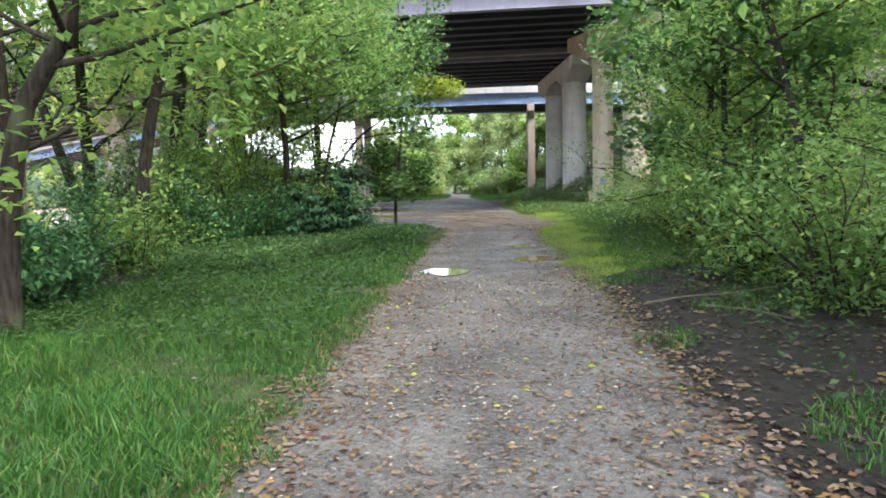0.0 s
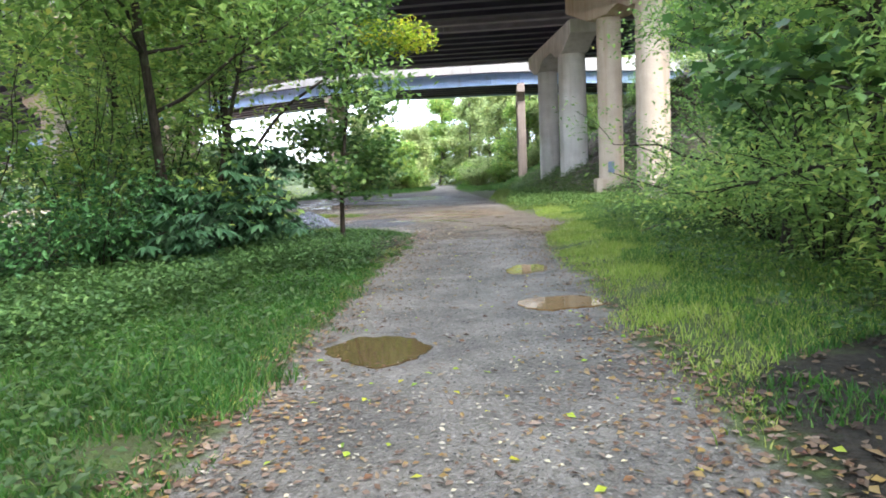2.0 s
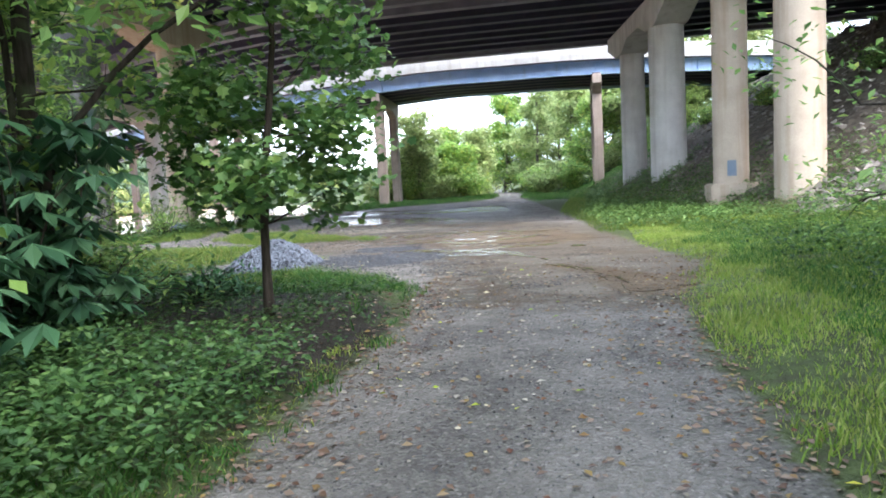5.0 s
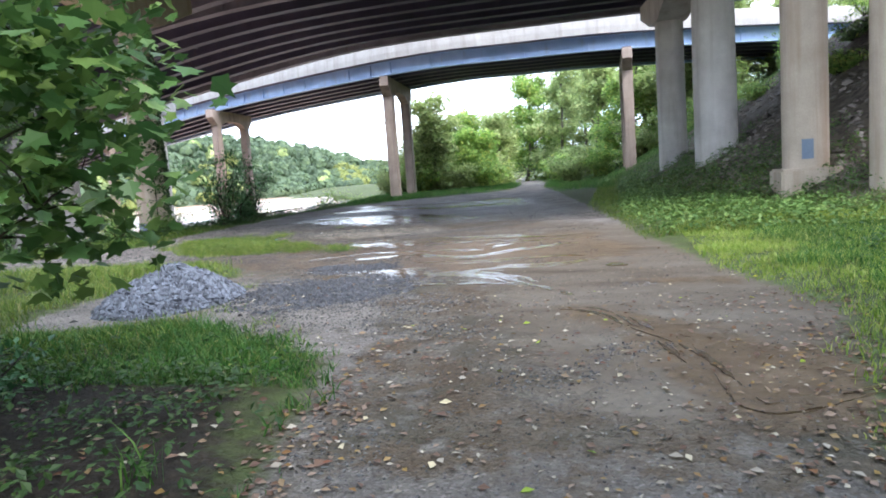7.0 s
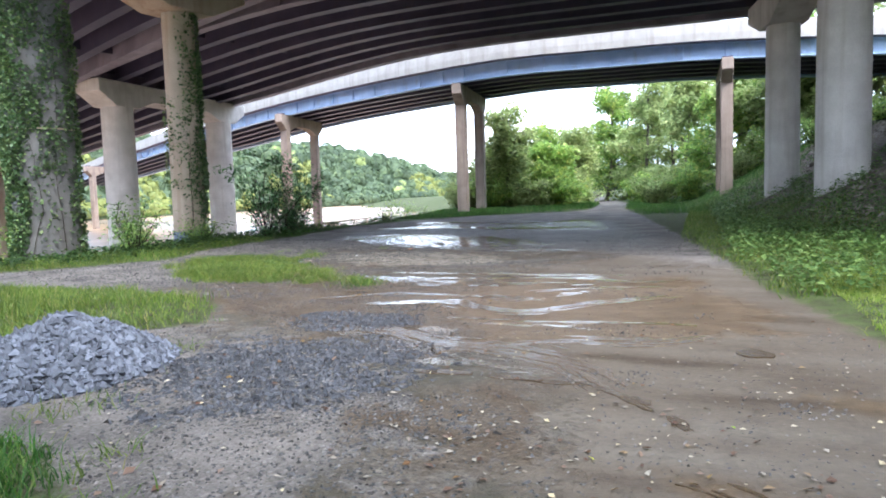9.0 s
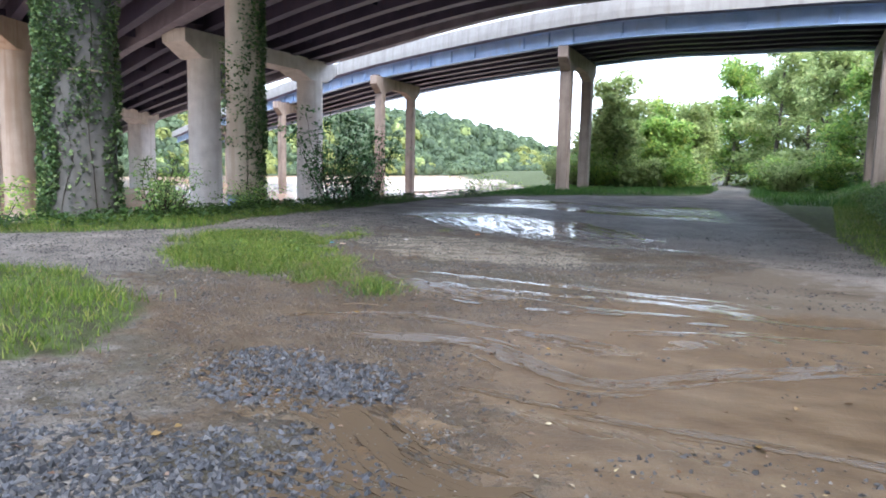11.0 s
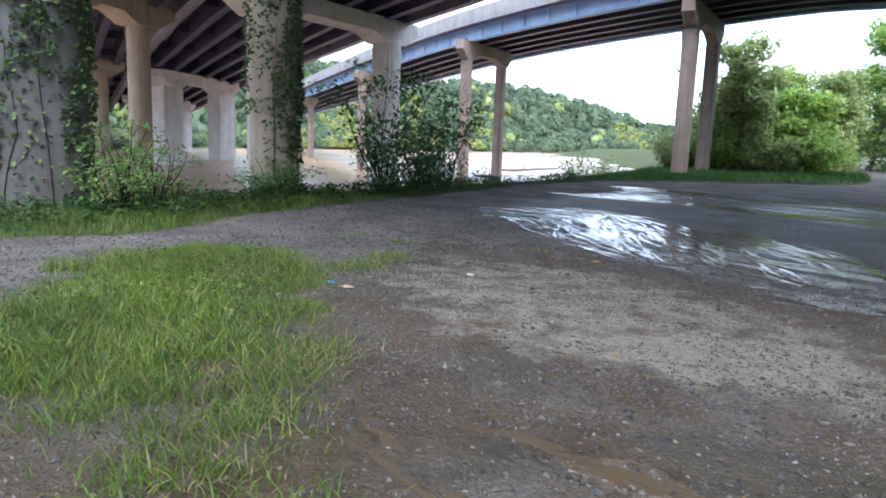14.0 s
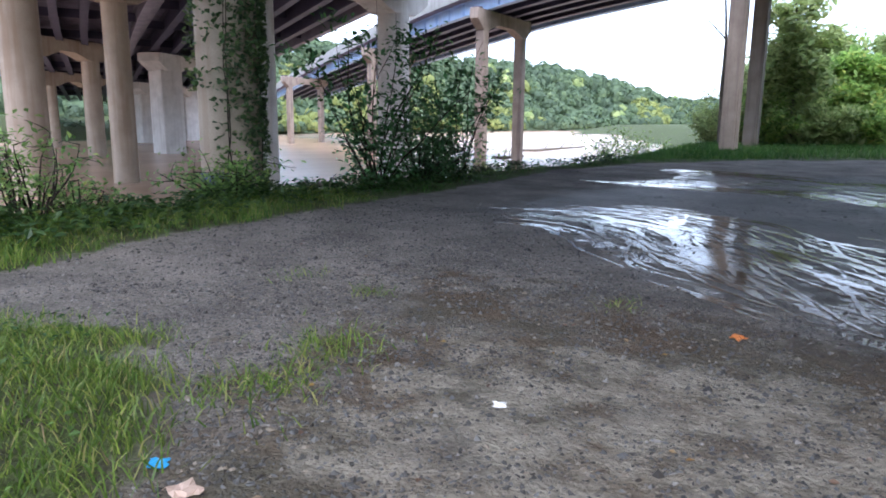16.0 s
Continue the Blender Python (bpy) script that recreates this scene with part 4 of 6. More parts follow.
WOOD_LEFT = [(-6.5, 6.5, 10, 0.12, 2.6), (-7.5, 10.5, 11, 0.15, 3.0), (-9.0, 15, 12, 0.16, 3.4), (-6.2, 18.5, 10, 0.12, 3.0), (-8.8, 20.5, 11, 0.15, 3.2), (-12, 12, 12, 0.18, 3.6), (-5.0, 2.0, 9, 0.11, 2.6), (-12.5, 20, 12, 0.18, 3.4), (-9.5, 4, 11, 0.15, 3.2), (-13, 4, 12, 0.2, 4)]
for k, (x, y, h, r, c) in enumerate(WOOD_LEFT):
    tree("tree", x, y, h, r, c, 40 + k, 7600, 0.19, (M_LEAF_LIGHT, M_LEAF_LIGHT, M_LEAF_MID)[k % 3], "leafy tree in the wood beside the river", 0.28, limbs=14, spread=0.9)
BUSH_LEFT = [(-3.6, 6.0, 1.0, 1.1), (-4.6, 7.6, 1.3, 1.3), (-4.4, 9.6, 1.4, 1.4), (-4.0, 11.6, 1.6, 1.5), (-3.6, 13.4, 1.9, 1.5), (-5.6, 11.5, 2.2, 1.8), (-5.2, 15.5, 2.4, 1.9), (-3.9, 18.6, 2.0, 1.6), (-6.5, 8.5, 2.0, 1.8), (-5.0, 4.2, 1.4, 1.5), (-7.5, 13.5, 2.6, 2.2), (-7.0, 17.5, 2.6, 2.2), (-7.6, 21.0, 2.2, 2.0), (-8.2, 5.5, 2.4, 2.2)]
for k, (x, y, h, w) in enumerate(BUSH_LEFT):
    bush(x, y, h, w, 70 + k, 3400, 0.105, (M_LEAF_DARK, M_LEAF_MID)[k % 5 == 2], "dense dark green undergrowth shrub")
bush(-2.45, 16.3, 2.1, 1.35, 101, 620, 0.27, M_LEAF_BIG, "broad-leaved blue-green bush beside the path", palmate=True)
bush(-2.35, 14.2, 1.75, 1.2, 102, 560, 0.26, M_LEAF_BIG, "broad-leaved blue-green bush beside the path", palmate=True)
bush(-2.7, 19.7, 0.6, 0.8, 104, 900, 0.09, M_LEAF_DARK, "low dark shrub behind the young maple")
bush(-3.0, 18.0, 0.9, 0.9, 103, 1500, 0.09, M_LEAF_DARK, "low dark shrub at the sapling's foot")

for k, (x, y, h, w) in enumerate([(-4.3, 16.9, 3.8, 1.9), (-4.4, 14.4, 3.6, 1.8), (-4.9, 12.2, 3.2, 1.7), (-5.6, 19.0, 3.0, 1.4)]):
    bush(x, y, h, w, 110 + k, 4200, 0.14, (M_LEAF_MID, M_LEAF_LIGHT)[k % 2], "tall leafy undergrowth shrub at the wood's edge")

# the thicket on the other side
THICKET = [(6.4, 5.5, 2.0, 1.5), (6.2, 8.0, 2.2, 1.5), (6.5, 10.5, 2.5, 1.7), (6.6, 13.0, 2.4, 1.7), (6.9, 15.6, 2.6, 1.7), (7.1, 18.4, 2.4, 1.7), (7.4, 21.0, 2.0, 1.6), (8.5, 7, 3.0, 2.2), (8.8, 11, 3.2, 2.4), (9.2, 15.5, 3.2, 2.4), (9.6, 19.5, 3.0, 2.2), (7.5, 3.0, 2.2, 1.8), (10, 23, 2.0, 1.8)]
for k, (x, y, h, w) in enumerate(THICKET):
    bush(x, y, h, w, 120 + k, 4200, 0.105, (M_LEAF_MID, M_LEAF_MID, M_LEAF_LIGHT)[k % 3], "twiggy green thicket shrub")
# Rear trees raised, last two added out of view, to shade the path.
THICKET_TREES = [(6.7, 7.2, 6.5, 0.08, 1.9), (6.8, 11.8, 6.5, 0.09, 1.8), (7.0, 16.5, 6.2, 0.09, 2.3), (7.6, 20.2, 5.6, 0.08, 1.8), (9.0, 9.0, 12, 0.15, 3.4), (9.6, 13.5, 12, 0.16, 3.4), (10, 18, 9.5, 0.13, 3.0), (8.8, 4.5, 12, 0.15, 3.4), (12, 8, 14, 0.18, 4.0), (12.5, 14, 13, 0.18, 4.0), (12, 21, 8, 0.14, 3.0), (8.5, 0.5, 12, 0.14, 3.4), (9.5, -4, 13, 0.16, 3.8)]
for k, (x, y, h, r, c) in enumerate(THICKET_TREES):
    tree("tree", x, y, h, r, c, 150 + k, 9000 if k < 4 else 7000, 0.10 if k < 4 else 0.19, (M_LEAF_MID, M_LEAF_LIGHT, M_LEAF_MID)[k % 3], "leafy tree in the thicket by the path", 0.2, limbs=14, spread=0.7)
tree("maple", 6.3, 9.4, 5.2, 0.07, 1.9, 170, 3200, 0.17, M_LEAF_MAPLE, "young maple with broad lobed leaves reaching over the path", 0.3, lobed=True, limbs=12, spread=0.45)
tree("maple", 6.6, 14.4, 5.0, 0.07, 2.0, 171, 3200, 0.165, M_LEAF_MAPLE, "young maple with broad lobed leaves reaching over the path", 0.3, lobed=True, limbs=12, spread=0.45)
# behind the start
for k, (x, y, h) in enumerate([(-2, -9, 10), (7.5, -8, 10), (3, -18, 11), (-7, -4, 11), (12, -3, 11)]):
    tree("tree", x, y, h, 0.16, 3.2, 180 + k, 2600, 0.26, M_LEAF_MID, "leafy tree along the path", 0.2, limbs=12, spread=1.0)

# river bank shrubs
bush(-13.6, 41.0, 3.0, 1.3, 201, 1700, 0.15, M_LEAF_DARK, "dark leggy shrub on the river bank")
bush(-14.4, 44.6, 3.0, 1.4, 202, 1700, 0.15, M_LEAF_DARK, "dark leggy shrub on the river bank")
bush(-14.0, 42.8, 1.6, 1.6, 203, 2400, 0.12, M_LEAF_DARK, "low dark shrub on the river bank")
bush(-14.8, 36.0, 0.8, 1.0, 204, 900, 0.10, M_LEAF_MID, "scrubby shrub between the bridge columns")
bush(-14.0, 35.0, 1.1, 0.8, 205, 700, 0.10, M_LEAF_MID, "scrubby shrub between the bridge columns")
bush(-12.9, 33.8, 1.35, 0.8, 206, 850, 0.11, M_LEAF_MID, "leggy shrub beside the ivy-clad column")
bush(-14.2, 38.0, 0.9, 1.2, 207, 1400, 0.10, M_LEAF_MID, "low scrub on the river bank")
bush(-15.5, 47.5, 0.9, 1.4, 208, 1500, 0.12, M_LEAF_MID, "low scrub on the river bank")
bush(-16.6, 58.0, 1.5, 1.6, 209, 1500, 0.14, M_LEAF_LIGHT, "pale willow scrub on the river bank")
bush(-17.5, 63.0, 1.6, 1.8, 210, 1500, 0.14, M_LEAF_LIGHT, "pale willow scrub on the river bank")

# woods beyond the ramp bridge
FAR_TREES = [(-13.5, 76, 7.3, 2.4), (-15.8, 79, 4.6, 2.0), (-11.2, 80, 5.3, 2.0), (-16.5, 86, 5.9, 2.5), (-10.5, 88, 6.5, 2.2), (-8.3, 98, 11.8, 2.8), (-3.5, 92, 12.2, 2.9), (0.5, 86, 10.8, 2.7), (3.5, 80, 10.1, 2.9), (7, 79, 10.1, 3.1), (11, 80, 10.8, 3.2), (-6, 100, 11.5, 2.9), (-1, 100, 12.2, 3.1), (5, 92, 12.2, 3.4), (10, 90, 12.2, 3.4), (16, 84, 11.5, 3.4), (22, 88, 11.5, 3.4), (-16, 100, 7.9, 3.0), (-20, 96, 5.9, 2.5), (-13, 116, 8.6, 3.4), (-22, 118, 7.9, 3.4), (-4, 118, 13.0, 4.2), (4, 112, 13.0, 4.2), (14, 104, 13.0, 4.2), (28, 96, 11.5, 4.2), (-24, 132, 7.9, 4.2)]
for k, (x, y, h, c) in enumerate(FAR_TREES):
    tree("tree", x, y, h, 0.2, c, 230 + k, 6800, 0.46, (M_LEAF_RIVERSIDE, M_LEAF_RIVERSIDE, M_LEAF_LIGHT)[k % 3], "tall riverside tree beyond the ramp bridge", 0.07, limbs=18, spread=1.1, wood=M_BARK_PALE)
FAR_SHRUBS = [(-16.5, 74.5), (-14.5, 73.5), (-12, 76.5), (-9.8, 78), (-9.6, 84), (-2.5, 80), (-1.5, 75), (1.0, 74), (4, 74.5), (7, 73.5), (10, 75), (-3.6, 88), (14, 76), (-10.5, 94), (-19, 78), (18, 78)]
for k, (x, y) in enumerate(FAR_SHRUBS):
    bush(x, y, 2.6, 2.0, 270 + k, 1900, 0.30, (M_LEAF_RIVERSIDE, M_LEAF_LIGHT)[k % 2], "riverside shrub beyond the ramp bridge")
SLOPE_SHRUBS = [(14, 30, 1.4), (16, 37, 1.2), (12.5, 38.5, 0.9), (10.5, 45, 0.8), (13, 52, 1.2), (9.5, 56, 1.2), (12, 60, 2.0), (16, 60, 2.4), (7.5, 62, 1.6), (10, 66, 2.6), (6.5, 67, 2.0)]
for k, (x, y, h) in enumerate(SLOPE_SHRUBS):
    bush(x, y, h, 1.4, 300 + k, 1300, 0.16, (M_LEAF_MID, M_LEAF_LIGHT)[k % 2], "shrub on the bank under the bridges")
dead = tagged(empty("dead_tree", *at_plan(-16.4, 72)), "bare dead tree with thin forked limbs", "tree")
drng = np.random.default_rng(5)
dl = [bent_line(drng, (0, 0, -0.2), (0, 0, 1), 9.5, 9, 0.04)] + [bent_line(drng, (0, 0, z), (s * 0.4, 0.2, 1), 2.4, 5, 0.12) for z, s in ((4, 1), (5, -1), (6.2, 1), (7, -1))]
dv, df = joined([tube_arrays(q, r * np.linspace(1, 0.2, len(q)), 6) for q, r in zip(dl, (0.12, 0.05, 0.05, 0.04, 0.04))])
mesh_object("trunk", dv, df, M_BARK_PALE, dead, True)


# far shore hills with woods
def hill_height(a):
    """Height of the skyline by bearing to the left of +y, in degrees."""
    return np.interp(a, [-10, 4, 12, 20, 26, 31, 36, 42, 50, 60, 75, 95, 120], [4, 4, 4, 7, 21, 26, 26, 26, 28, 29, 29, 29, 29])


def far_hills():
    rng = np.random.default_rng(9)
    bearings, ranges = np.linspace(-12, 120, 67), np.array([1.0, 1.06, 1.15, 1.3, 1.5, 1.9])
    near = lambda a: np.interp(a, [-12, 10, 20, 30, 40, 55, 75, 100, 120], [300, 265, 225, 185, 150, 120, 100, 98, 98])
    rise = np.array([-0.12, 0.0, 0.25, 0.65, 0.85, 0.8])
    verts = []
    for a in bearings:
        for r, k in zip(ranges, rise):
            d = near(a) * r
            verts.append((-5 - d * math.sin(radians(a)), 35 + d * math.cos(radians(a)), hill_height(a) * k * 0.8 * (1 + 0.1 * math.sin(a * 0.9 + r * 9))))
    w = len(ranges)
    faces = [(i * w + j, i * w + j + 1, (i + 1) * w + j + 1, (i + 1) * w + j) for i in range(len(bearings) - 1) for j in range(w - 1)]
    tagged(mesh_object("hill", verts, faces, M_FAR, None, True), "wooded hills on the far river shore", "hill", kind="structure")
    crowns = 3000
    kind = rng.choice(4, crowns, p=[0.50, 0.34, 0.03, 0.13])
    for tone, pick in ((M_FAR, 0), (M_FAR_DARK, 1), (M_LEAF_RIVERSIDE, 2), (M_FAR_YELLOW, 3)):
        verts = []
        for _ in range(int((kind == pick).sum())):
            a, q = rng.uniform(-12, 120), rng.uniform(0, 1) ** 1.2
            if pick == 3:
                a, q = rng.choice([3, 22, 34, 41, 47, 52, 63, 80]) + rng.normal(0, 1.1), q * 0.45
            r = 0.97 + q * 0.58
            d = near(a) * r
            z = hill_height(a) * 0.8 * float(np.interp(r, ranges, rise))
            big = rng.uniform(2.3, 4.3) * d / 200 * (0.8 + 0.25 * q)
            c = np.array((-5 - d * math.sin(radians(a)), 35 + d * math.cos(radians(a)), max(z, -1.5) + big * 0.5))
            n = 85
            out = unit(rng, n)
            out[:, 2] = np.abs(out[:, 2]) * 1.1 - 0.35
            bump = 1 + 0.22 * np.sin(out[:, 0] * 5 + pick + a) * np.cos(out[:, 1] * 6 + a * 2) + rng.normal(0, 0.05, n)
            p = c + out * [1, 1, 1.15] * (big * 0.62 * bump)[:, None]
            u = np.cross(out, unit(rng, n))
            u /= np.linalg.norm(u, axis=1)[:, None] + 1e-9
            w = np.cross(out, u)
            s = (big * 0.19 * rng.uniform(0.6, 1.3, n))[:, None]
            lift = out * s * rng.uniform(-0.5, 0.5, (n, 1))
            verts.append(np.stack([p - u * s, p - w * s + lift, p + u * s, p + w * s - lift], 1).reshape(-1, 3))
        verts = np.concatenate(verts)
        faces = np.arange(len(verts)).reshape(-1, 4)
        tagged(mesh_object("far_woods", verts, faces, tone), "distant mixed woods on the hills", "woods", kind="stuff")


far_hills()


# ---------------------------------------------------------------- grass, stones, fallen leaves
def blades(rng, x, y, height, width, lean, simple=False):
    n = len(x)
    z = ground_z(x, y) - 0.02
    a, b = rng.uniform(0, 2 * np.pi, n), rng.uniform(0, 2 * np.pi, n)
    h = height * rng.uniform(0.5, 1.3, n)
    w = width * rng.uniform(0.7, 1.3, n) * 0.5
    off = np.stack([np.cos(a), np.sin(a), 0 * a], -1) * w[:, None]
    foot = np.stack([x, y, z], -1)
    tilt = np.stack([np.cos(b), np.sin(b), 0 * b], -1) * (h * lean * rng.uniform(0.2, 1.2, n))[:, None]
    mid = foot + tilt * 0.35 + np.stack([0 * h, 0 * h, h * 0.6], -1)
    tip = foot + tilt + np.stack([0 * h, 0 * h, h], -1)
    if simple:
        return np.stack([foot - off, foot + off, tip], 1).reshape(-1, 3), np.arange(3 * n).reshape(-1, 3)
    verts = np.stack([foot - off, foot + off, mid + off * 0.7, mid - off * 0.7, tip], 1).reshape(-1, 3)
    i = np.arange(n)[:, None] * 5
    tri = np.concatenate([i + [0, 1, 2], i + [0, 2, 3], i + [3, 2, 4]], 1).reshape(-1, 3)
    return verts, tri


def strew(rng, n, box, keep):
    x, y = rng.uniform(box[0], box[1], n), rng.uniform(box[2], box[3], n)
    ok = keep(x, y)
    return x[ok], y[ok]


def grass_field(seed, n, box, height, width, lean, mat, label, keep, clump=0.5):
    rng = np.random.default_rng(seed)

    def pick(x, y):
        d = bare_amount(x, y) + 0.16 * wave(x, y, 7.0, 1) + 0.14 * wave(x, y, 2.9, 8)
        thin = rng.uniform(0, 1, len(x)) < np.clip(0.25 - d * 2.2, 0, 1)
        tuft = wave(x, y, 2.3, 3) + wave(x, y, 6.0, 5) * 0.6 > rng.uniform(-1.3, 0.4 * clump, len(x))
        return (d < 0.10) & thin & tuft & keep(x, y)

    x, y = strew(rng, n, box, pick)
    tall = height * (0.75 + 0.45 * np.clip(wave(x, y, 1.4, 4), -0.6, 1))
    v, f = blades(rng, x, y, tall, width, lean, width > 0.0125)
    tagged(mesh_object("grass", v, f, mat), label, "grass", kind="stuff")


litter_edge = lambda x, y: inside(LITTER, x, y)
left_dark = lambda x, y: inside(LITTER_LEFT, x, y)
grass_field(1, 420000, (-3.6, 2.0, -2, 21), 0.125, 0.010, 0.95, M_GRASS, "lush green grass verge beside the gravel path", lambda x, y: (left_dark(x, y) < 0.5) & ((y < 13.4) | (y > 18.2) | ((bare_amount(x, y) > -0.12) & (wave(x, y, 3.1, 2) > 0.1))))
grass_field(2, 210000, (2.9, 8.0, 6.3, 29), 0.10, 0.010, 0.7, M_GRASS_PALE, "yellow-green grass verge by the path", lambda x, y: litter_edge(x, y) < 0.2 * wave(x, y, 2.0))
grass_field(3, 170000, (3.0, 8.0, 5.2, 27), 0.12, 0.010, 0.7, M_GRASS, "green grass among the yellow verge", lambda x, y: (litter_edge(x, y) < 0.05) & (x > 4.0 + 0.5 * wave(x, y, 1.5)))
grass_field(4, 26000, (3.4, 6.5, 0, 8), 0.11, 0.011, 0.8, M_GRASS, "thin grass in the leaf litter", lambda x, y: (wave(x, y, 1.1, 2) > 0.25) & (x < 5.6))
grass_field(5, 190000, (-13.5, -2.0, 18.5, 36), 0.16, 0.011, 0.9, M_GRASS_MIX, "tall grass round the gravel lot", lambda x, y: (x > shore(y) - 2.5) & (left_dark(x, y) < 0.6))
grass_field(6, 110000, (-17.5, -9.5, 28, 60), 0.12, 0.016, 0.6, M_GRASS, "rank grass along the river bank", lambda x, y: x > shore(y) - 2.6)
grass_field(7, 150000, (1.0, 11.0, 26, 58), 0.15, 0.016, 0.8, M_GRASS_MIX, "green grass at the foot of the rubble slope", lambda x, y: x - bank_foot(y) < 1.6 + 1.2 * wave(x, y, 0.9, 2))
grass_field(8, 60000, (-16, 12, 50, 78), 0.26, 0.03, 0.6, M_GRASS, "grass beside the far trail", lambda x, y: x > shore(y) - 2)
grass_field(9, 60000, (-8.9, -4.6, 26, 31), 0.16, 0.0065, 1.2, M_GRASS_MIX, "tall grass island in the gravel", lambda x, y: inside(ISLAND, x, y) > -0.35, 2.4)
grass_field(10, 13000, (-8.9, -4.6, 26, 31), 0.13, 0.007, 1.3, M_GRASS_PALE, "paler blades among the island's grass", lambda x, y: inside(ISLAND, x, y) > -0.45, 1.6)
irng = np.random.default_rng(31)


def tuft(spots, tall, lean, mat, label):
    """Loose clumps of long blades: x, y, spread, number."""
    bits = [np.concatenate([irng.normal((x * PLAN, y * PLAN), r, (n, 2)) for x, y, r, n in spots])][0]
    tv, tf = blades(irng, bits[:, 0], bits[:, 1], np.full(len(bits), tall), 0.008, lean)
    tagged(mesh_object("grass", tv, tf, mat), label, "grass", kind="stuff")


tuft([(-3.95, 29.75, 0.10, 110), (-3.7, 29.45, 0.12, 150), (-3.45, 29.2, 0.10, 90), (-3.9, 29.3, 0.16, 60), (-3.5, 29.55, 0.13, 70)], 0.12, 1.5, M_GRASS_MIX, "small sparse tuft of grass in the mud")
tuft([(-3.8, 29.6, 0.12, 60), (-3.55, 29.3, 0.12, 70), (-3.6, 29.05, 0.08, 40)], 0.10, 1.7, M_GRASS, "green blades in the sparse tuft")
tuft([(-4.5, 30.15, 0.12, 60), (-4.35, 29.75, 0.10, 45), (-4.62, 29.5, 0.10, 60), (-5.55, 29.8, 0.14, 120), (-5.5, 31.3, 0.14, 90), (-7.45, 34.2, 0.2, 130), (-7.3, 33.4, 0.2, 120), (-6.0, 30.3, 0.2, 120), (-6.8, 29.5, 0.15, 90), (-5.2, 30.6, 0.18, 150), (-4.9, 30.3, 0.15, 90), (-2.6, 22.9, 0.18, 110), (-1.6, 22.3, 0.12, 60), (-1.1, 21.6, 0.14, 120), (-2.2, 21.9, 0.2, 160), (-0.7, 20.9, 0.12, 110), (-3.3, 24.6, 0.15, 90), (-1.9, 21.3, 0.2, 170)], 0.10, 1.5, M_GRASS_MIX, "stray clumps of grass at the lot's edge")


def weeds(seed, n, box, keep, size, mat, label, high=0.25):
    """Low broad-leaved weeds, each a rosette of leaves."""
    rng = np.random.default_rng(seed)
    x, y = strew(rng, n, box, lambda a, b: (bare_amount(a, b) < -0.15) & keep(a, b))
    pts = np.repeat(np.stack([x, y, ground_z(x, y)], -1), 9, 0)
    pts += rng.normal(0, 1, pts.shape) * [0.10, 0.10, 0.0]
    pts[:, 2] += rng.uniform(0.05, high, len(pts))
    v, f = leaf_arrays(rng, pts, size, 0.6, 0.1, 0.7)
    tagged(mesh_object("weeds", v, f, mat), label, "weeds", kind="stuff")


weeds(51, 3000, (-3.8, 1.4, 3, 21), lambda x, y: (left_dark(x, y) < 0.8) & (y < 14.2), 0.06, M_WEED, "low leafy weeds in the grass verge", 0.20)
weeds(52, 4200, (-3.2, 0.6, 7.5, 14.6), lambda x, y: left_dark(x, y) > -1.5, 0.06, M_NETTLE, "nettles and weeds along the undergrowth", 0.40)
weeds(53, 800, (-4.5, 0.8, 12.2, 19.2), lambda x, y: (x > -0.9) | (wave(x, y, 2.4, 3) > 0.2), 0.055, M_WEED, "weeds in the dark verge by the lot", 0.13)
weeds(54, 1500, (3.8, 10, 2, 24), lambda x, y: x > 4.3, 0.07, M_WEED, "weeds at the thicket's foot", 0.28)
weeds(55, 6500, (2.0, 13, 26, 56), lambda x, y: x - bank_foot(y) < 3.2 + 1.6 * wave(x, y, 0.8, 5), 0.10, M_CREEPER, "green creepers on the lower bank", 0.30)
weeds(56, 2600, (-17, -10, 27, 48), lambda x, y: (x > shore(y) - 3) & (x < shore(y) + 1.6), 0.11, M_WEED, "rank weeds on the river bank", 0.22)


def pebble_arrays(rng, x, y, z, size, flat=0.6):
    """Small rough octahedra."""
    n = len(x)
    base = np.array([(1, 0, 0), (0, 1, 0), (-1, 0, 0), (0, -1, 0), (0, 0, 1), (0, 0, -1)], float)
    a = rng.uniform(0, 2 * np.pi, n)
    s = size * rng.uniform(0.5, 1.5, n)
    p = base[None] * (1 + rng.uniform(-0.35, 0.35, (n, 6, 1))) * s[:, None, None] * 0.5 * [1, 0.8, flat]
    p = p + rng.normal(0, 0.12, p.shape) * s[:, None, None]
    ca, sa = np.cos(a)[:, None], np.sin(a)[:, None]
    q = np.stack([p[..., 0] * ca - p[..., 1] * sa, p[..., 0] * sa + p[..., 1] * ca, p[..., 2]], -1)
    q += np.stack([x, y, z], -1)[:, None]
    tri = np.array([(0, 1, 4), (1, 2, 4), (2, 3, 4), (3, 0, 4)] + ([(1, 0, 5), (2, 1, 5), (3, 2, 5), (0, 3, 5)] if n < 8000 else [])).ravel()
    return q.reshape(-1, 3), (np.arange(n)[:, None] * 6 + tri).reshape(-1, 3)


def stones(seed, n, box, keep, size, mat, label, name="gravel"):
    rng = np.random.default_rng(seed)
    x, y = strew(rng, n, box, keep)
    v, f = pebble_arrays(rng, x, y, ground_z(x, y), size)
    tagged(mesh_object(name, v, f, mat), label, "gravel", kind="stuff")


on_bare = lambda x, y: bare_amount(x, y) > 0.05
on_grit = lambda x, y: (bare_amount(x, y) > 0.05) & (inside(SILT, x, y) < 0.15 * wave(x, y, 2.5, 1))
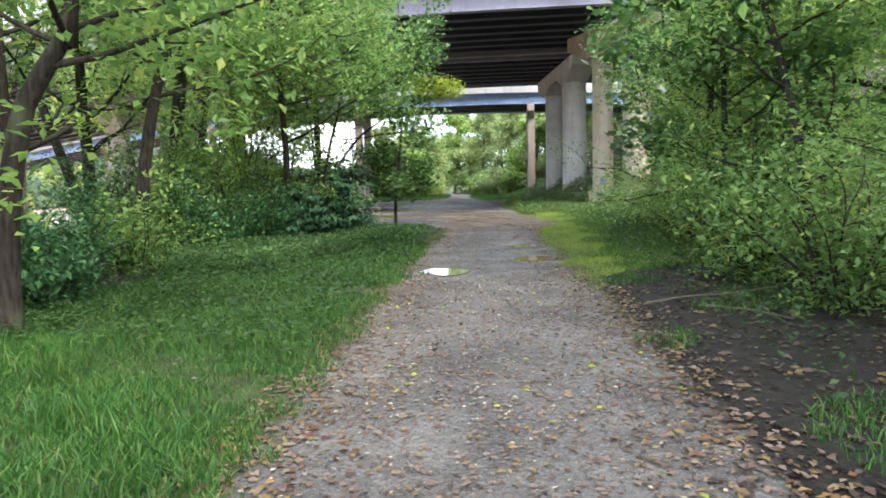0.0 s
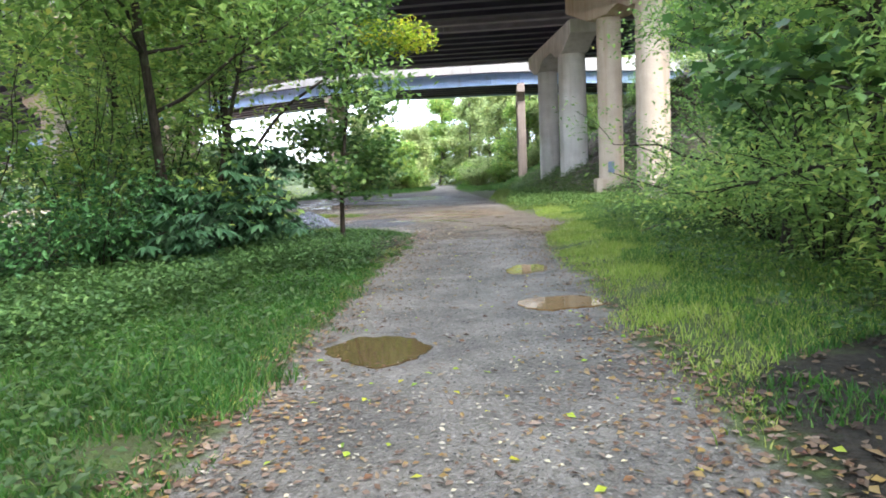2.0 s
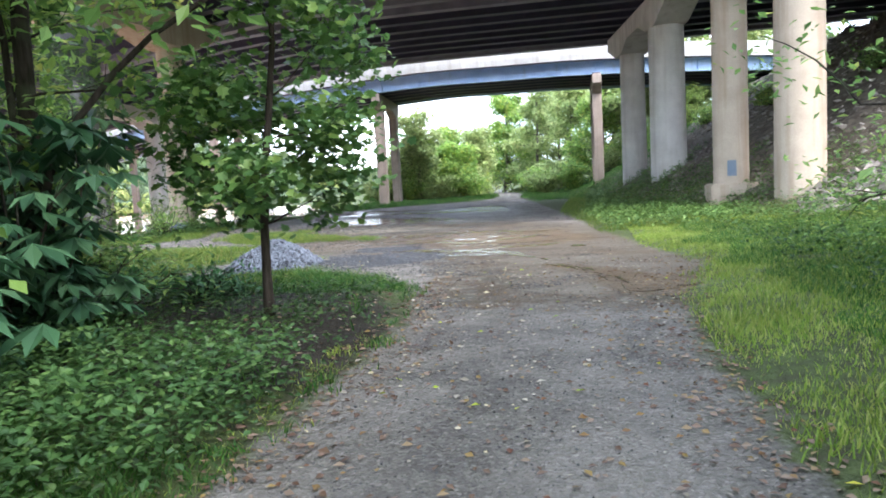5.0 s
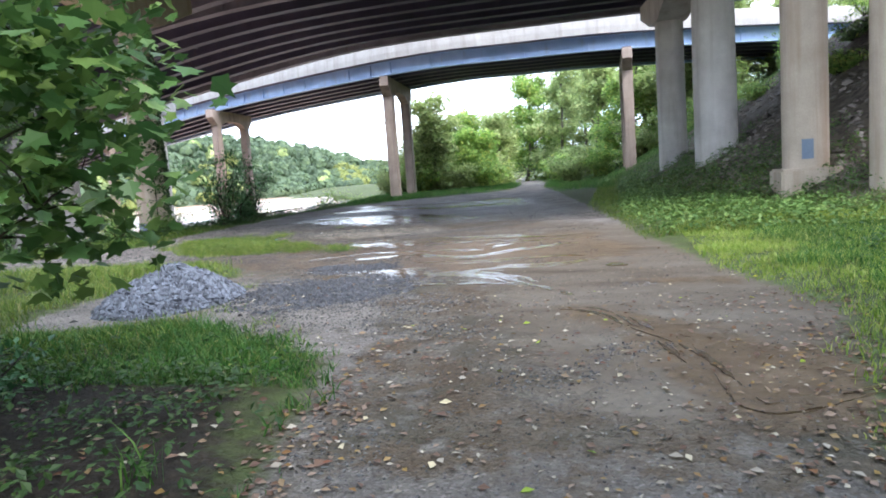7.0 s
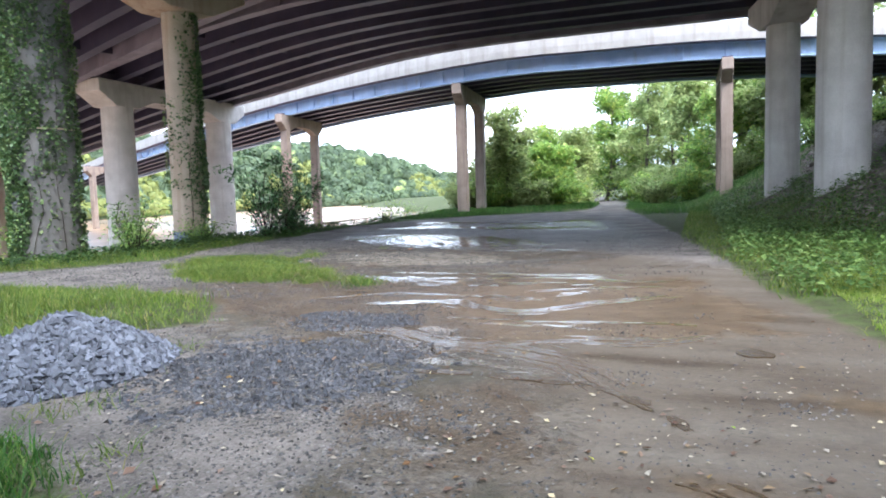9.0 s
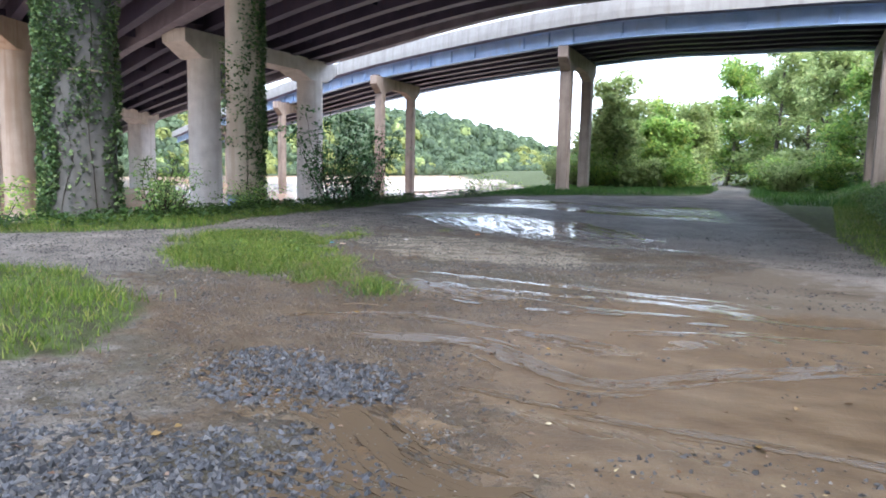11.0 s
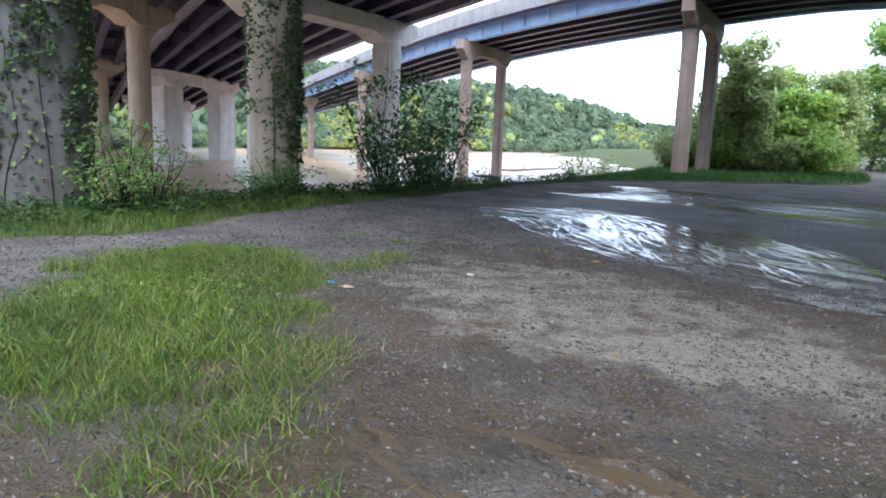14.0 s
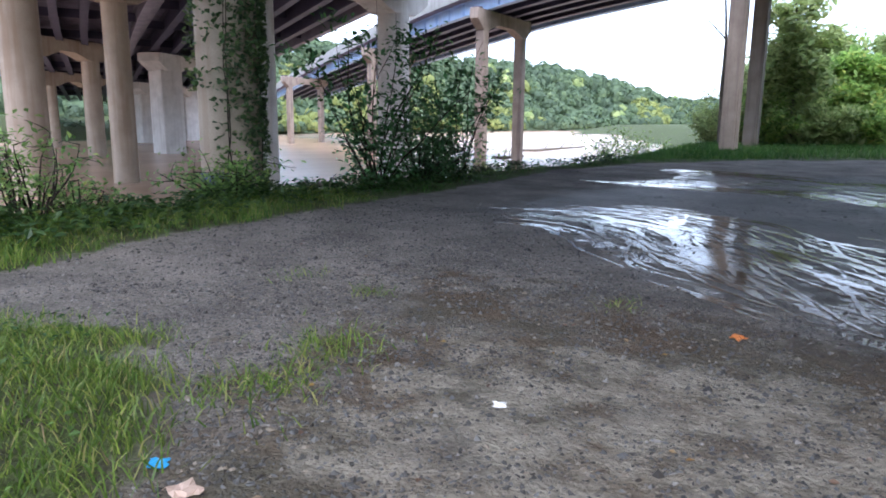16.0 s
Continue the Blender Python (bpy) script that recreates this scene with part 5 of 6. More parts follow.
stones(61, 34000, (-1.5, 5, -2, 24), lambda x, y: on_bare(x, y) & (wave(x, y, 1.3, 7) > -0.35), 0.016, M_GRIT, "loose grit on the gravel path")
stones(62, 30000, (-8, 4, 17, 36), lambda x, y: on_grit(x, y) & (wave(x, y, 0.9, 8) > -0.2), 0.02, M_GRIT, "loose grit on the muddy lot")
stones(63, 12000, (-12, 2, 28, 46), lambda x, y: on_bare(x, y) & (wave(x, y, 0.7, 9) > 0.1), 0.03, M_GRIT, "loose grit on the muddy lot")
dark_patch = lambda x, y: np.maximum(1 - ((x + 1.6) / 1.1) ** 2 - ((y - 21.9) / 1.15) ** 2, 1 - ((x + 2.0) / 0.75) ** 2 - ((y - 23.85) / 0.5) ** 2)
stones(64, 32000, (-3.4, 0.2, 20.2, 24.6), lambda x, y: dark_patch(x, y) + 0.55 * wave(x, y, 3, 1) + 0.45 * wave(x, y, 8, 3) > np.random.default_rng(6).uniform(-0.35, 0.75, len(x)), 0.040, M_STONE_WET, "spread dark crushed stone in the mud")
stones(65, 3600, (2, 16, 28, 56), lambda x, y: (x - bank_foot(y) > 0.9) & (wave(x, y, 0.6, 3) > -0.3), 0.2, M_STONE_RIP, "rubble stones on the bank under the bridges", "rubble")
stones(66, 260, (6.8, 9.5, 26.6, 29.6), lambda x, y: np.hypot(x - 8.2, (y - 28.0) * 0.8) < 1.2, 0.34, M_STONE_RIP, "heap of broken pale rock at the bank's foot", "rubble")

# the heap of crushed stone
prng = np.random.default_rng(77)
px, py = -3.68 * PLAN, 23.75 * PLAN
pr, pa = np.sqrt(prng.uniform(0, 1, 7000)), prng.uniform(0, 2 * np.pi, 7000)
hx, hy = px + pr * np.cos(pa) * 0.78, py + pr * np.sin(pa) * 0.95
hz = ground_z(hx, hy) + 0.42 * np.clip(1 - pr**1.5, 0, 1) * (1 + 0.25 * wave(hx, hy, 3.6, 2)) + prng.uniform(-0.02, 0.02, 7000)
hv, hf = pebble_arrays(prng, hx, hy, hz, 0.065, 0.8)
heap = tagged(empty("stone_heap", px, py, 0), "heap of pale grey crushed stone on the grass", "stone heap")
pile_ob = mesh_object("crushed_stone", hv - np.array([px, py, 0]), hf, M_STONE_GREY, heap)
tagged(pile_ob, kind="stuff")
cr, ca = np.meshgrid(np.linspace(0, 1, 9), np.linspace(0, 2 * np.pi, 24, endpoint=False))
kx, ky = cr * np.cos(ca) * 0.75, cr * np.sin(ca) * 0.92
kz = 0.40 * np.clip(1 - cr**1.5, 0, 1) * (1 + 0.25 * wave(kx + px, ky + py, 3.6, 2)) - 0.03
ki, kj = np.meshgrid(np.arange(24), np.arange(8), indexing="ij")
kf = np.stack([ki * 9 + kj, ki * 9 + kj + 1, (ki + 1) % 24 * 9 + kj + 1, (ki + 1) % 24 * 9 + kj], -1).reshape(-1, 4)
mesh_object("core", np.stack([kx, ky, kz], -1).reshape(-1, 3), kf, M_STONE_DARK, heap, True)


def fallen(seed, n, box, keep, size, mat, label):
    rng = np.random.default_rng(seed)
    x, y = strew(rng, n, box, keep)
    dry = np.all([np.hypot((x - a * PLAN) / u, (y - b * PLAN) / v) > 1.05 for a, b, u, v in PUDDLES], 0) | (rng.uniform(0, 1, len(x)) < 0.08)
    x, y = x[dry], y[dry]
    pts = np.stack([x, y, ground_z(x, y) + 0.012], -1)
    v, f = leaf_arrays(rng, pts, size, 0.6, 0.0, 0.93)
    tagged(mesh_object("fallen_leaves", v, f, mat), label, "fallen leaves", kind="stuff")


edge_leaf = lambda x, y, rng=np.random.default_rng(3): (bare_amount(x, y) > -0.25) & (rng.uniform(0, 1, len(x)) < np.exp(-np.abs(bare_amount(x, y)) * 2.2) + 0.12)
fallen(81, 21000, (0, 5, -2, 21), edge_leaf, 0.05, M_FALLEN, "brown and tan fallen leaves along the path")
fallen(82, 2600, (3.6, 8.5, 0, 11), lambda x, y: litter_edge(x, y) > -0.1, 0.07, M_LITTER, "leaf litter under the thicket")
fallen(86, 330, (-2.5, 3.2, 15, 21.5), on_bare, 0.05, M_PALE_LEAF, "pale dry leaves scattered on the mud")
fallen(87, 420, (-5, 0.3, 14.5, 18.6), lambda x, y: (bare_amount(x, y) < 0) & (left_dark(x, y) > -0.2), 0.065, M_FALLEN, "leaf litter under the young maple")
fallen(89, 3600, (0.6, 4.8, -1.0, 6.5), lambda x, y: (bare_amount(x, y) > 0) & (np.random.default_rng(8).uniform(0, 1, len(x)) < np.clip(1.1 - y / 6.5, 0, 1)), 0.045, M_FALLEN, "brown leaves trodden into the gravel path")
fallen(83, 320, (-3, 4.5, 16, 26), on_bare, 0.05, M_FALLEN, "scattered fallen leaves on the mud")
fallen(84, 90, (0, 5, 0, 22), lambda x, y: bare_amount(x, y) > -0.8, 0.058, M_LEAF_GOLD, "bright yellow fallen leaves")
fallen(85, 500, (-3, 1, 0, 20), lambda x, y: left_dark(x, y) < 0.3, 0.07, M_FALLEN, "fallen leaves in the grass")


# ---------------------------------------------------------------- puddles and litter
def puddle(cx, cy, rx, ry, seed, mat, label, z=0.0, turn=0.0):
    cx, cy = cx * PLAN, cy * PLAN
    rng = np.random.default_rng(seed)
    ph = rng.uniform(0, 6.28, 4)
    bm = bmesh.new()
    ring = []
    for a in np.linspace(0, 2 * np.pi, 60, endpoint=False):
        k = 1 + 0.14 * math.sin(2 * a + ph[0]) + 0.08 * math.sin(3 * a + ph[1]) + 0.05 * math.sin(5 * a + ph[2] * 2) + 0.03 * math.sin(9 * a + ph[2]) + 0.03 * math.sin(17 * a + ph[3])
        u, v = rx * k * math.cos(a), ry * k * math.sin(a)
        c, s = math.cos(radians(turn)), math.sin(radians(turn))
        ring.append((cx + u * c - v * s, cy + u * s + v * c))
    top = float(np.mean(ground_z(np.array([p[0] for p in ring]), np.array([p[1] for p in ring])))) + 0.008 + z
    up = [bm.verts.new((x, y, top)) for x, y in ring]
    low = [bm.verts.new((x, y, top - 0.05)) for x, y in ring]
    bm.faces.new(up)
    for i in range(60):
        bm.faces.new([up[i], low[i], low[(i + 1) % 60], up[(i + 1) % 60]])
    return tagged(part("puddle", bm, mat, None), label, "puddle", "puddles", "structure")


puddle(*PUDDLES[0], 1, M_PUDDLE_CLEAR, "shallow brown puddle on the path")
puddle(*PUDDLES[1], 2, M_PUDDLE, "muddy tan puddle on the path")
puddle(*PUDDLES[2], 3, M_PUDDLE, "small muddy tan puddle on the path")


def ribbon(line, w, lift):
    """A ribbon of water with the given widths along a plan line, 5 cm deep."""
    t = np.gradient(line, axis=0)
    t /= np.linalg.norm(t, axis=1)[:, None] + 1e-9
    side = np.stack([-t[:, 1], t[:, 0]], -1)
    l, r = line + side * w[:, None] / 2, line - side * w[:, None] / 2
    top = [np.c_[p, ground_z(p[:, 0], p[:, 1]) + lift] for p in (l, r)]
    low = [q - [0, 0, 0.05] for q in top]
    verts = np.stack([top[0], top[1], low[1], low[0]], 1).reshape(-1, 3)
    i, j = np.meshgrid(np.arange(len(line) - 1), np.arange(4), indexing="ij")
    return verts, np.stack([i * 4 + j, i * 4 + (j + 1) % 4, (i + 1) * 4 + (j + 1) % 4, (i + 1) * 4 + j], -1).reshape(-1, 4)


def strip(name, points, widths, mat, label, category, lift=0.004, seed=0):
    """A winding wet ribbon on the ground."""
    rng = np.random.default_rng(seed)
    line = smooth_line([(x * PLAN, y * PLAN) for x, y in points], 0.06)
    n = len(line)
    w = np.interp(np.linspace(0, 1, n), np.linspace(0, 1, len(widths)), widths) * (1 + 0.5 * np.sin(np.linspace(0, n * 0.23, n)) + 0.4 * np.sin(np.linspace(2, n * 0.61, n)) + rng.uniform(-0.35, 0.35, n))
    t = np.gradient(line, axis=0)
    t /= np.linalg.norm(t, axis=1)[:, None]
    side = np.stack([-t[:, 1], t[:, 0]], -1)
    line = line + side * (0.07 * np.sin(np.linspace(0, n * 0.13, n)) + 0.05 * np.sin(np.linspace(1, n * 0.37, n)) + rng.normal(0, 0.012, n))[:, None]
    return tagged(mesh_object(name, *ribbon(line, w, lift), mat), label, category, "", "structure")


def braid(points, width, strands, seed, label, thick=0.038, part_of=(0.06, 0.24), mat=None):
    """Shallow water running in many broken threads along one line."""
    rng = np.random.default_rng(seed)
    line = smooth_line([(x * PLAN, y * PLAN) for x, y in points], 0.05)
    n = len(line)
    t = np.gradient(line, axis=0)
    t /= np.linalg.norm(t, axis=1)[:, None]
    side = np.stack([-t[:, 1], t[:, 0]], -1)
    bits = []
    for _ in range(strands):
        m = max(6, int(n * rng.uniform(*part_of)))
        a = rng.integers(0, max(1, n - m))
        k = np.arange(a, min(a + m, n))
        u = np.linspace(0, 1, len(k))
        ph = rng.uniform(0, 6.28, 3)
        off = rng.normal(0, 0.42) * width + width * (0.22 * np.sin(k * 0.05 + ph[0]) + 0.10 * np.sin(k * 0.17 + ph[1])) + rng.normal(0, 0.004, len(k))
        w = thick * rng.uniform(0.35, 1.3) * np.sin(np.pi * np.clip(u, 0.02, 0.98)) ** 0.6 * (1 + 0.5 * np.sin(k * 0.31 + ph[2]) + 0.35 * np.sin(k * 0.9 + ph[0]) + rng.uniform(-0.65, 0.65, len(k)))
        bits.append(ribbon(line[k] + side[k] * off[:, None], np.maximum(w, 0.004), rng.uniform(0.003, 0.007)))
    v, f = joined(bits)
    tagged(mesh_object("rivulet", v, f, mat or M_FILM), label, "rivulet", "", "structure")


braid([(-4.6, 30.5), (-3.2, 30.1), (-1.9, 30.3), (-0.6, 30.65), (0.9, 30.2)], 0.12, 34, 1, "thin threads of rainwater across the mud")
braid([(-2.7, 27.7), (-1.6, 27.9), (-0.5, 27.45), (0.2, 28.1), (0.8, 28.6), (1.4, 29.1)], 0.17, 80, 2, "shining threads of rainwater across the mud", 0.045)
braid([(-1.5, 25.3), (-0.7, 25.35), (0.15, 25.85), (1.1, 25.9), (1.9, 26.3)], 0.16, 60, 3, "shining threads of rainwater across the mud")
braid([(-2.9, 26.3), (-1.7, 26.1), (-0.9, 25.7), (-0.15, 25.5), (0.6, 25.0), (1.1, 24.2)], 0.22, 110, 4, "shallow rainwater trickling past the dark stone", 0.045)
braid([(-1.2, 26.9), (-0.15, 26.85), (0.9, 26.9), (1.7, 26.8)], 0.10, 36, 5, "thin threads of rainwater across the mud")
braid([(-3.8, 27.9), (-2.6, 28.6), (-0.5, 28.4)], 0.11, 40, 6, "thin threads of rainwater across the mud")
braid([(-4.1, 30.9), (-2.6, 30.9), (-1.0, 31.0), (0.4, 31.1)], 0.14, 34, 7, "thin threads of rainwater across the mud", 0.05)
braid([(-0.8, 28.9), (0.5, 29.6), (1.4, 29.9)], 0.10, 30, 8, "thin threads of rainwater across the mud")
braid([(-3.7, 30.1), (-3.0, 29.95), (-2.5, 29.75), (-2.0, 29.85)], 0.24, 80, 9, "shallow rainwater beside the grass tuft", 0.035)
braid([(-10.7, 40.6), (-9.1, 41.1), (-7.4, 40.1), (-6.0, 38.6), (-5.1, 37.2), (-4.2, 36.2)], 0.75, 40, 10, "water lying in wheel tracks", 0.06, (0.12, 0.4))
braid([(-9.3, 41.8), (-8.0, 41.6), (-6.7, 40.7), (-5.6, 39.3), (-4.6, 37.9), (-3.2, 36.2)], 0.7, 40, 11, "water lying in wheel tracks", 0.06, (0.12, 0.4))
braid([(-9.9, 39.7), (-8.7, 39.5), (-7.5, 38.5), (-6.4, 37.6), (-5.2, 36.8)], 0.5, 26, 12, "water lying in wheel tracks", 0.05, (0.12, 0.4))
braid([(-8.0, 41.7), (-7.5, 40.0), (-6.8, 38.7), (-6.0, 37.6)], 0.22, 12, 13, "water lying in a crossing wheel track", 0.09, (0.3, 0.7))
braid([(-6.3, 40.6), (-4.9, 40.2), (-3.4, 38.8), (-2.3, 37.0)], 0.6, 28, 14, "water lying in wheel tracks", 0.06, (0.12, 0.4))
braid([(-12.0, 46.1), (-9.6, 46.2), (-7.3, 46.0), (-4.6, 45.1), (-2.0, 45.6)], 0.7, 34, 15, "water lying in far wheel tracks", 0.14, (0.1, 0.35))
braid([(-11.6, 49.6), (-9.5, 50.2), (-6.0, 49.4), (-2.6, 50.5)], 0.9, 34, 16, "water lying in far wheel tracks", 0.16, (0.1, 0.35))
braid([(0.3, 24.5), (0.5, 24.5), (0.8, 24.5), (1.15, 24.25), (1.4, 24.0), (1.6, 23.6)], 0.05, 16, 17, "dark wet thread through the silt", 0.06, (0.1, 0.3), M_RILL)
braid([(1.25, 23.1), (1.7, 22.9), (2.0, 22.55), (2.2, 21.9), (2.5, 21.4), (2.6, 20.9)], 0.10, 9, 18, "dark wet thread through the silt", 0.03, (0.1, 0.3), M_RILL)
braid([(2.1, 22.7), (2.6, 20.95), (2.8, 19.95), (3.3, 20.15), (3.9, 20.6)], 0.14, 8, 19, "dark wet channel at the lot's edge", 0.03, (0.1, 0.3), M_RILL)
strip("rivulet", [(-3.3, 29.65), (-2.4, 29.7), (-1.6, 29.95), (-0.9, 29.9), (-0.3, 30.15), (0.6, 30.2), (1.5, 30.6)], (0.02, 0.07, 0.04, 0.09, 0.05, 0.08, 0.02), M_RILL, "thin muddy rivulet beside the grass tuft", "rivulet", seed=2)


# ---------------------------------------------------------------- ivy on the columns
def ivy(x, y, r, z0, z1, cover, seed, n, label):
    """Leaves close to a round column, where cover(angle, height 0..1) is above a random number."""
    rng = np.random.default_rng(seed)
    a, h = rng.uniform(0, 2 * np.pi, n), rng.uniform(0, 1, n)
    lump = 0.5 + 0.5 * wave(a * 2.2, h * 9, 1.6, seed)
    ok = rng.uniform(0, 1, n) < cover(a, h) * np.clip(2.1 * lump - 0.25, 0.05, 1.1)
    a, h, lump = a[ok], h[ok], lump[ok]
    d = r + 0.02 + rng.uniform(0, 0.13, len(a)) * (0.3 + lump)
    pts = np.stack([np.cos(a) * d, np.sin(a) * d, z0 + (z1 - z0) * h], -1)
    root = tagged(empty("ivy", x * PLAN, y * PLAN, 0), label, "ivy")
    v, f = leaf_arrays(rng, pts, 0.10, 0.85, 0.5, 0.3)
    mesh_object("foliage", v, f, M_IVY, root)
    bits = []
    for _ in range(7):
        q = rng.uniform(0, 2 * np.pi)
        zz = np.linspace(z0, z0 + (z1 - z0) * rng.uniform(0.4, 1), 12)
        ang = q + np.cumsum(rng.normal(0, 0.08, 12))
        bits.append(tube_arrays(np.stack([np.cos(ang) * (r + 0.01), np.sin(ang) * (r + 0.01), zz], -1), np.linspace(0.014, 0.006, 12), 4))
    vv, ff = joined(bits)
    mesh_object("vine", vv, ff, M_BARK, root, True)


arc = lambda a, mid, half: np.clip(1.4 - np.abs((a - mid + np.pi) % (2 * np.pi) - np.pi) / half, 0, 1)
ivy(-16.4, 34.15, 0.80, -0.9, 6.6, lambda a, h: 1.0 * np.clip((1.12 - h) * 5, 0, 1) * np.maximum(arc(a, radians(240), radians(95)), 0.3) * np.where((h < 0.4) & (np.abs(a - radians(335)) < 0.7), 0.15, 1), 5, 44000, "thick ivy over the wide bridge column")
ivy(-15.5, 39.1, 0.5, -0.9, 7.6, lambda a, h: arc(a, radians(20), radians(62)) * np.clip((1.1 - h) * 4, 0, 1) * 0.95 + 0.22 * (h > 0.3) * (h < 0.65), 6, 20000, "ivy climbing one side of a tan bridge column")


# ---------------------------------------------------------------- small things
def twig(points, r, label, name="fallen_branch"):
    pts = smooth_line([(x * PLAN, y * PLAN, float(ground_z(x * PLAN, y * PLAN)) + r + 0.01 + up) for x, y, up in points], 0.1)
    v, f = tube_arrays(pts, np.linspace(r, r * 0.5, len(pts)), 6, np.random.default_rng(3), 0.1)
    tagged(mesh_object(name, v, f, M_TWIG, None, True), label, "branch")


twig([(4.3, 5.8, 0.02), (4.8, 5.95, 0.04), (5.3, 6.0, 0.06), (5.9, 6.2, 0.1)], 0.013, "bare fallen branch on the leaf litter")
twig([(4.9, 5.6, 0.0), (5.3, 5.2, 0.02), (5.6, 4.8, 0.0)], 0.012, "thin fallen twig on the leaf litter")
twig([(-3.44, 28.56, 0.0), (-3.3, 28.63, 0.01), (-3.12, 28.73, 0.0)], 0.009, "short broken stick on the mud", "stick")
twig([(-1.35, 30.45, 0.0), (-1.2, 30.3, 0.02), (-1.05, 30.1, 0.0)], 0.008, "short broken stick on the mud", "stick")
twig([(5.2, 18.3, 0.02), (5.6, 18.4, 0.12), (6.3, 18.6, 0.2)], 0.012, "dead twig sticking out of the thicket", "stick")


def scrap(x, y, size, mat, label, seed, name="litter"):
    rng = np.random.default_rng(seed)
    bm = bmesh.new()
    bmesh.ops.create_grid(bm, x_segments=5, y_segments=4, size=size)
    for q in bm.verts:
        q.co += Vector(rng.normal(0, size * 0.22, 3)) * 0.8
        q.co.z = abs(q.co.z) + 0.012
    bmesh.ops.solidify(bm, geom=bm.faces[:], thickness=0.002)
    ob = part(name, bm, mat, None)
    ob.matrix_world = pose(*at_plan(x, y), 0, 0, seed * 40)
    tagged(ob, label, "litter")


M_BLUE_SCRAP = Mat("blue_wrapper", 0.35).set((0.05, 0.32, 0.62))
M_PALE_SCRAP = Mat("crumpled_paper", 0.8).set((0.42, 0.31, 0.25))
M_WHITE_SCRAP = Mat("white_paper", 0.8).set((0.7, 0.7, 0.68))
M_ORANGE = Mat("orange_leaf", 0.6).set((0.5, 0.17, 0.04))
scrap(-6.94, 32.75, 0.035, M_BLUE_SCRAP, "crumpled bright blue wrapper on the gravel", 1)
scrap(-6.66, 32.7, 0.05, M_PALE_SCRAP, "crumpled pale paper on the gravel", 2)
scrap(-6.19, 34.1, 0.028, M_WHITE_SCRAP, "small white paper scrap on the gravel", 3)
scrap(-5.6, 36.0, 0.04, M_ORANGE, "orange curled dead leaf on the mud", 4, "dead_leaf")


def paint_patch(x, y, r, a0, a1, z0, z1, mat, label):
    """A thin painted patch that follows a round column."""
    a = np.radians(np.linspace(a0, a1, 12))
    verts = [(x * PLAN + math.cos(q) * r, y * PLAN + math.sin(q) * r, z) for z in (z0, z1) for q in a]
    faces = [(i, i + 1, 13 + i, 12 + i) for i in range(11)]
    tagged(mesh_object("paint_patch", verts, faces, mat, None, True), label, "paint patch")


M_BLUEGREY = concrete("blue_grey_paint", (0.16, 0.20, 0.27), (0.22, 0.27, 0.34), (0.14, 0.15, 0.18), 0.4)
paint_patch(6.9, 35.7, 0.506, 248, 276, 1.05, 1.5, M_BLUEGREY, "blue-grey painted-over patch on a tan column")
paint_patch(-15.5, 39.1, 0.505, 220, 345, -0.5, 0.35, M_BLUEGREY, "blue-grey paint at a column's foot")
for k, (x, y, h) in enumerate([(-17.8, 32.2, 2.6), (-17.2, 30.0, 2.2), (-19.0, 28.0, 2.8)]):
    bush(x, y, h, 1.6, 330 + k, 2400, 0.14, M_LEAF_LIGHT, "yellow-green shrub beside the ivy-clad column")

stones(67, 6000, (-10.5, 3.5, 19, 36), lambda x, y: on_grit(x, y) & (wave(x, y, 1.9, 4) + wave(x, y, 4.7, 2) * 0.6 > 0.55), 0.04, M_STONE_DARK, "patches of coarser dark gravel")
stones(68, 8000, (-11.5, -6, 26, 36), lambda x, y: on_bare(x, y), 0.03, M_GRIT, "coarse gravel on the side track")
fallen(86, 350, (-10, 3, 20, 36), on_bare, 0.04, M_FALLEN, "scraps of dead leaf on the lot")

fallen(87, 2200, (-0.5, 4.5, 2, 24), lambda x, y: on_bare(x, y) & (wave(x, y, 2.2, 9) > -0.3), 0.034, M_PALE_LEAF, "small pale dead leaves on the path")
fallen(88, 5200, (0, 4.8, -1, 20), lambda x, y: np.abs(bare_amount(x, y) - 0.15) < 0.22, 0.05, M_FALLEN, "brown leaves gathered along the path's edges")
grass_field(10, 60000, (-3.4, 1.6, -1, 21), 0.27, 0.010, 0.9, M_GRASS, "taller tufts in the grass verge", lambda x, y: (left_dark(x, y) < 0.4) & (bare_amount(x, y) < -0.35) & (wave(x, y, 2.6, 7) + 0.5 * wave(x, y, 5.5, 3) > 0.42))
grass_field(11, 9000, (-9.5, 3.5, 19.5, 33), 0.10, 0.008, 1.1, M_GRASS_MIX, "stray grass at the lot's edges", lambda x, y: (bare_amount(x, y) > -0.5))
stones(69, 500, (-9, 3.8, 18, 35), on_grit, 0.05, M_STONE_DARK, "larger loose stones on the lot", "gravel")


def driftwood(x, y, length, turn, seed):
    rng = np.random.default_rng(seed)
    pts = bent_line(rng, (-length / 2, 0, 0.05), (1, 0, 0.02), length, 8, 0.05)
    bits = [tube_arrays(pts, 0.16 * np.linspace(1, 0.4, len(pts)), 7, rng, 0.08)]
    for q in (3, 5, 6):
        bits.append(tube_arrays(bent_line(rng, pts[q], (0.5, rng.normal(), 0.9), 0.9, 4, 0.2), np.linspace(0.05, 0.015, 5), 5))
    v, f = joined(bits)
    ob = mesh_object("driftwood", v, f, M_BARK_PALE, None, True)
    ob.matrix_world = pose(x * PLAN, y * PLAN, WATER_Z, 0, 0, turn)
    tagged(ob, "grey driftwood trunk stranded in the brown river", "driftwood")


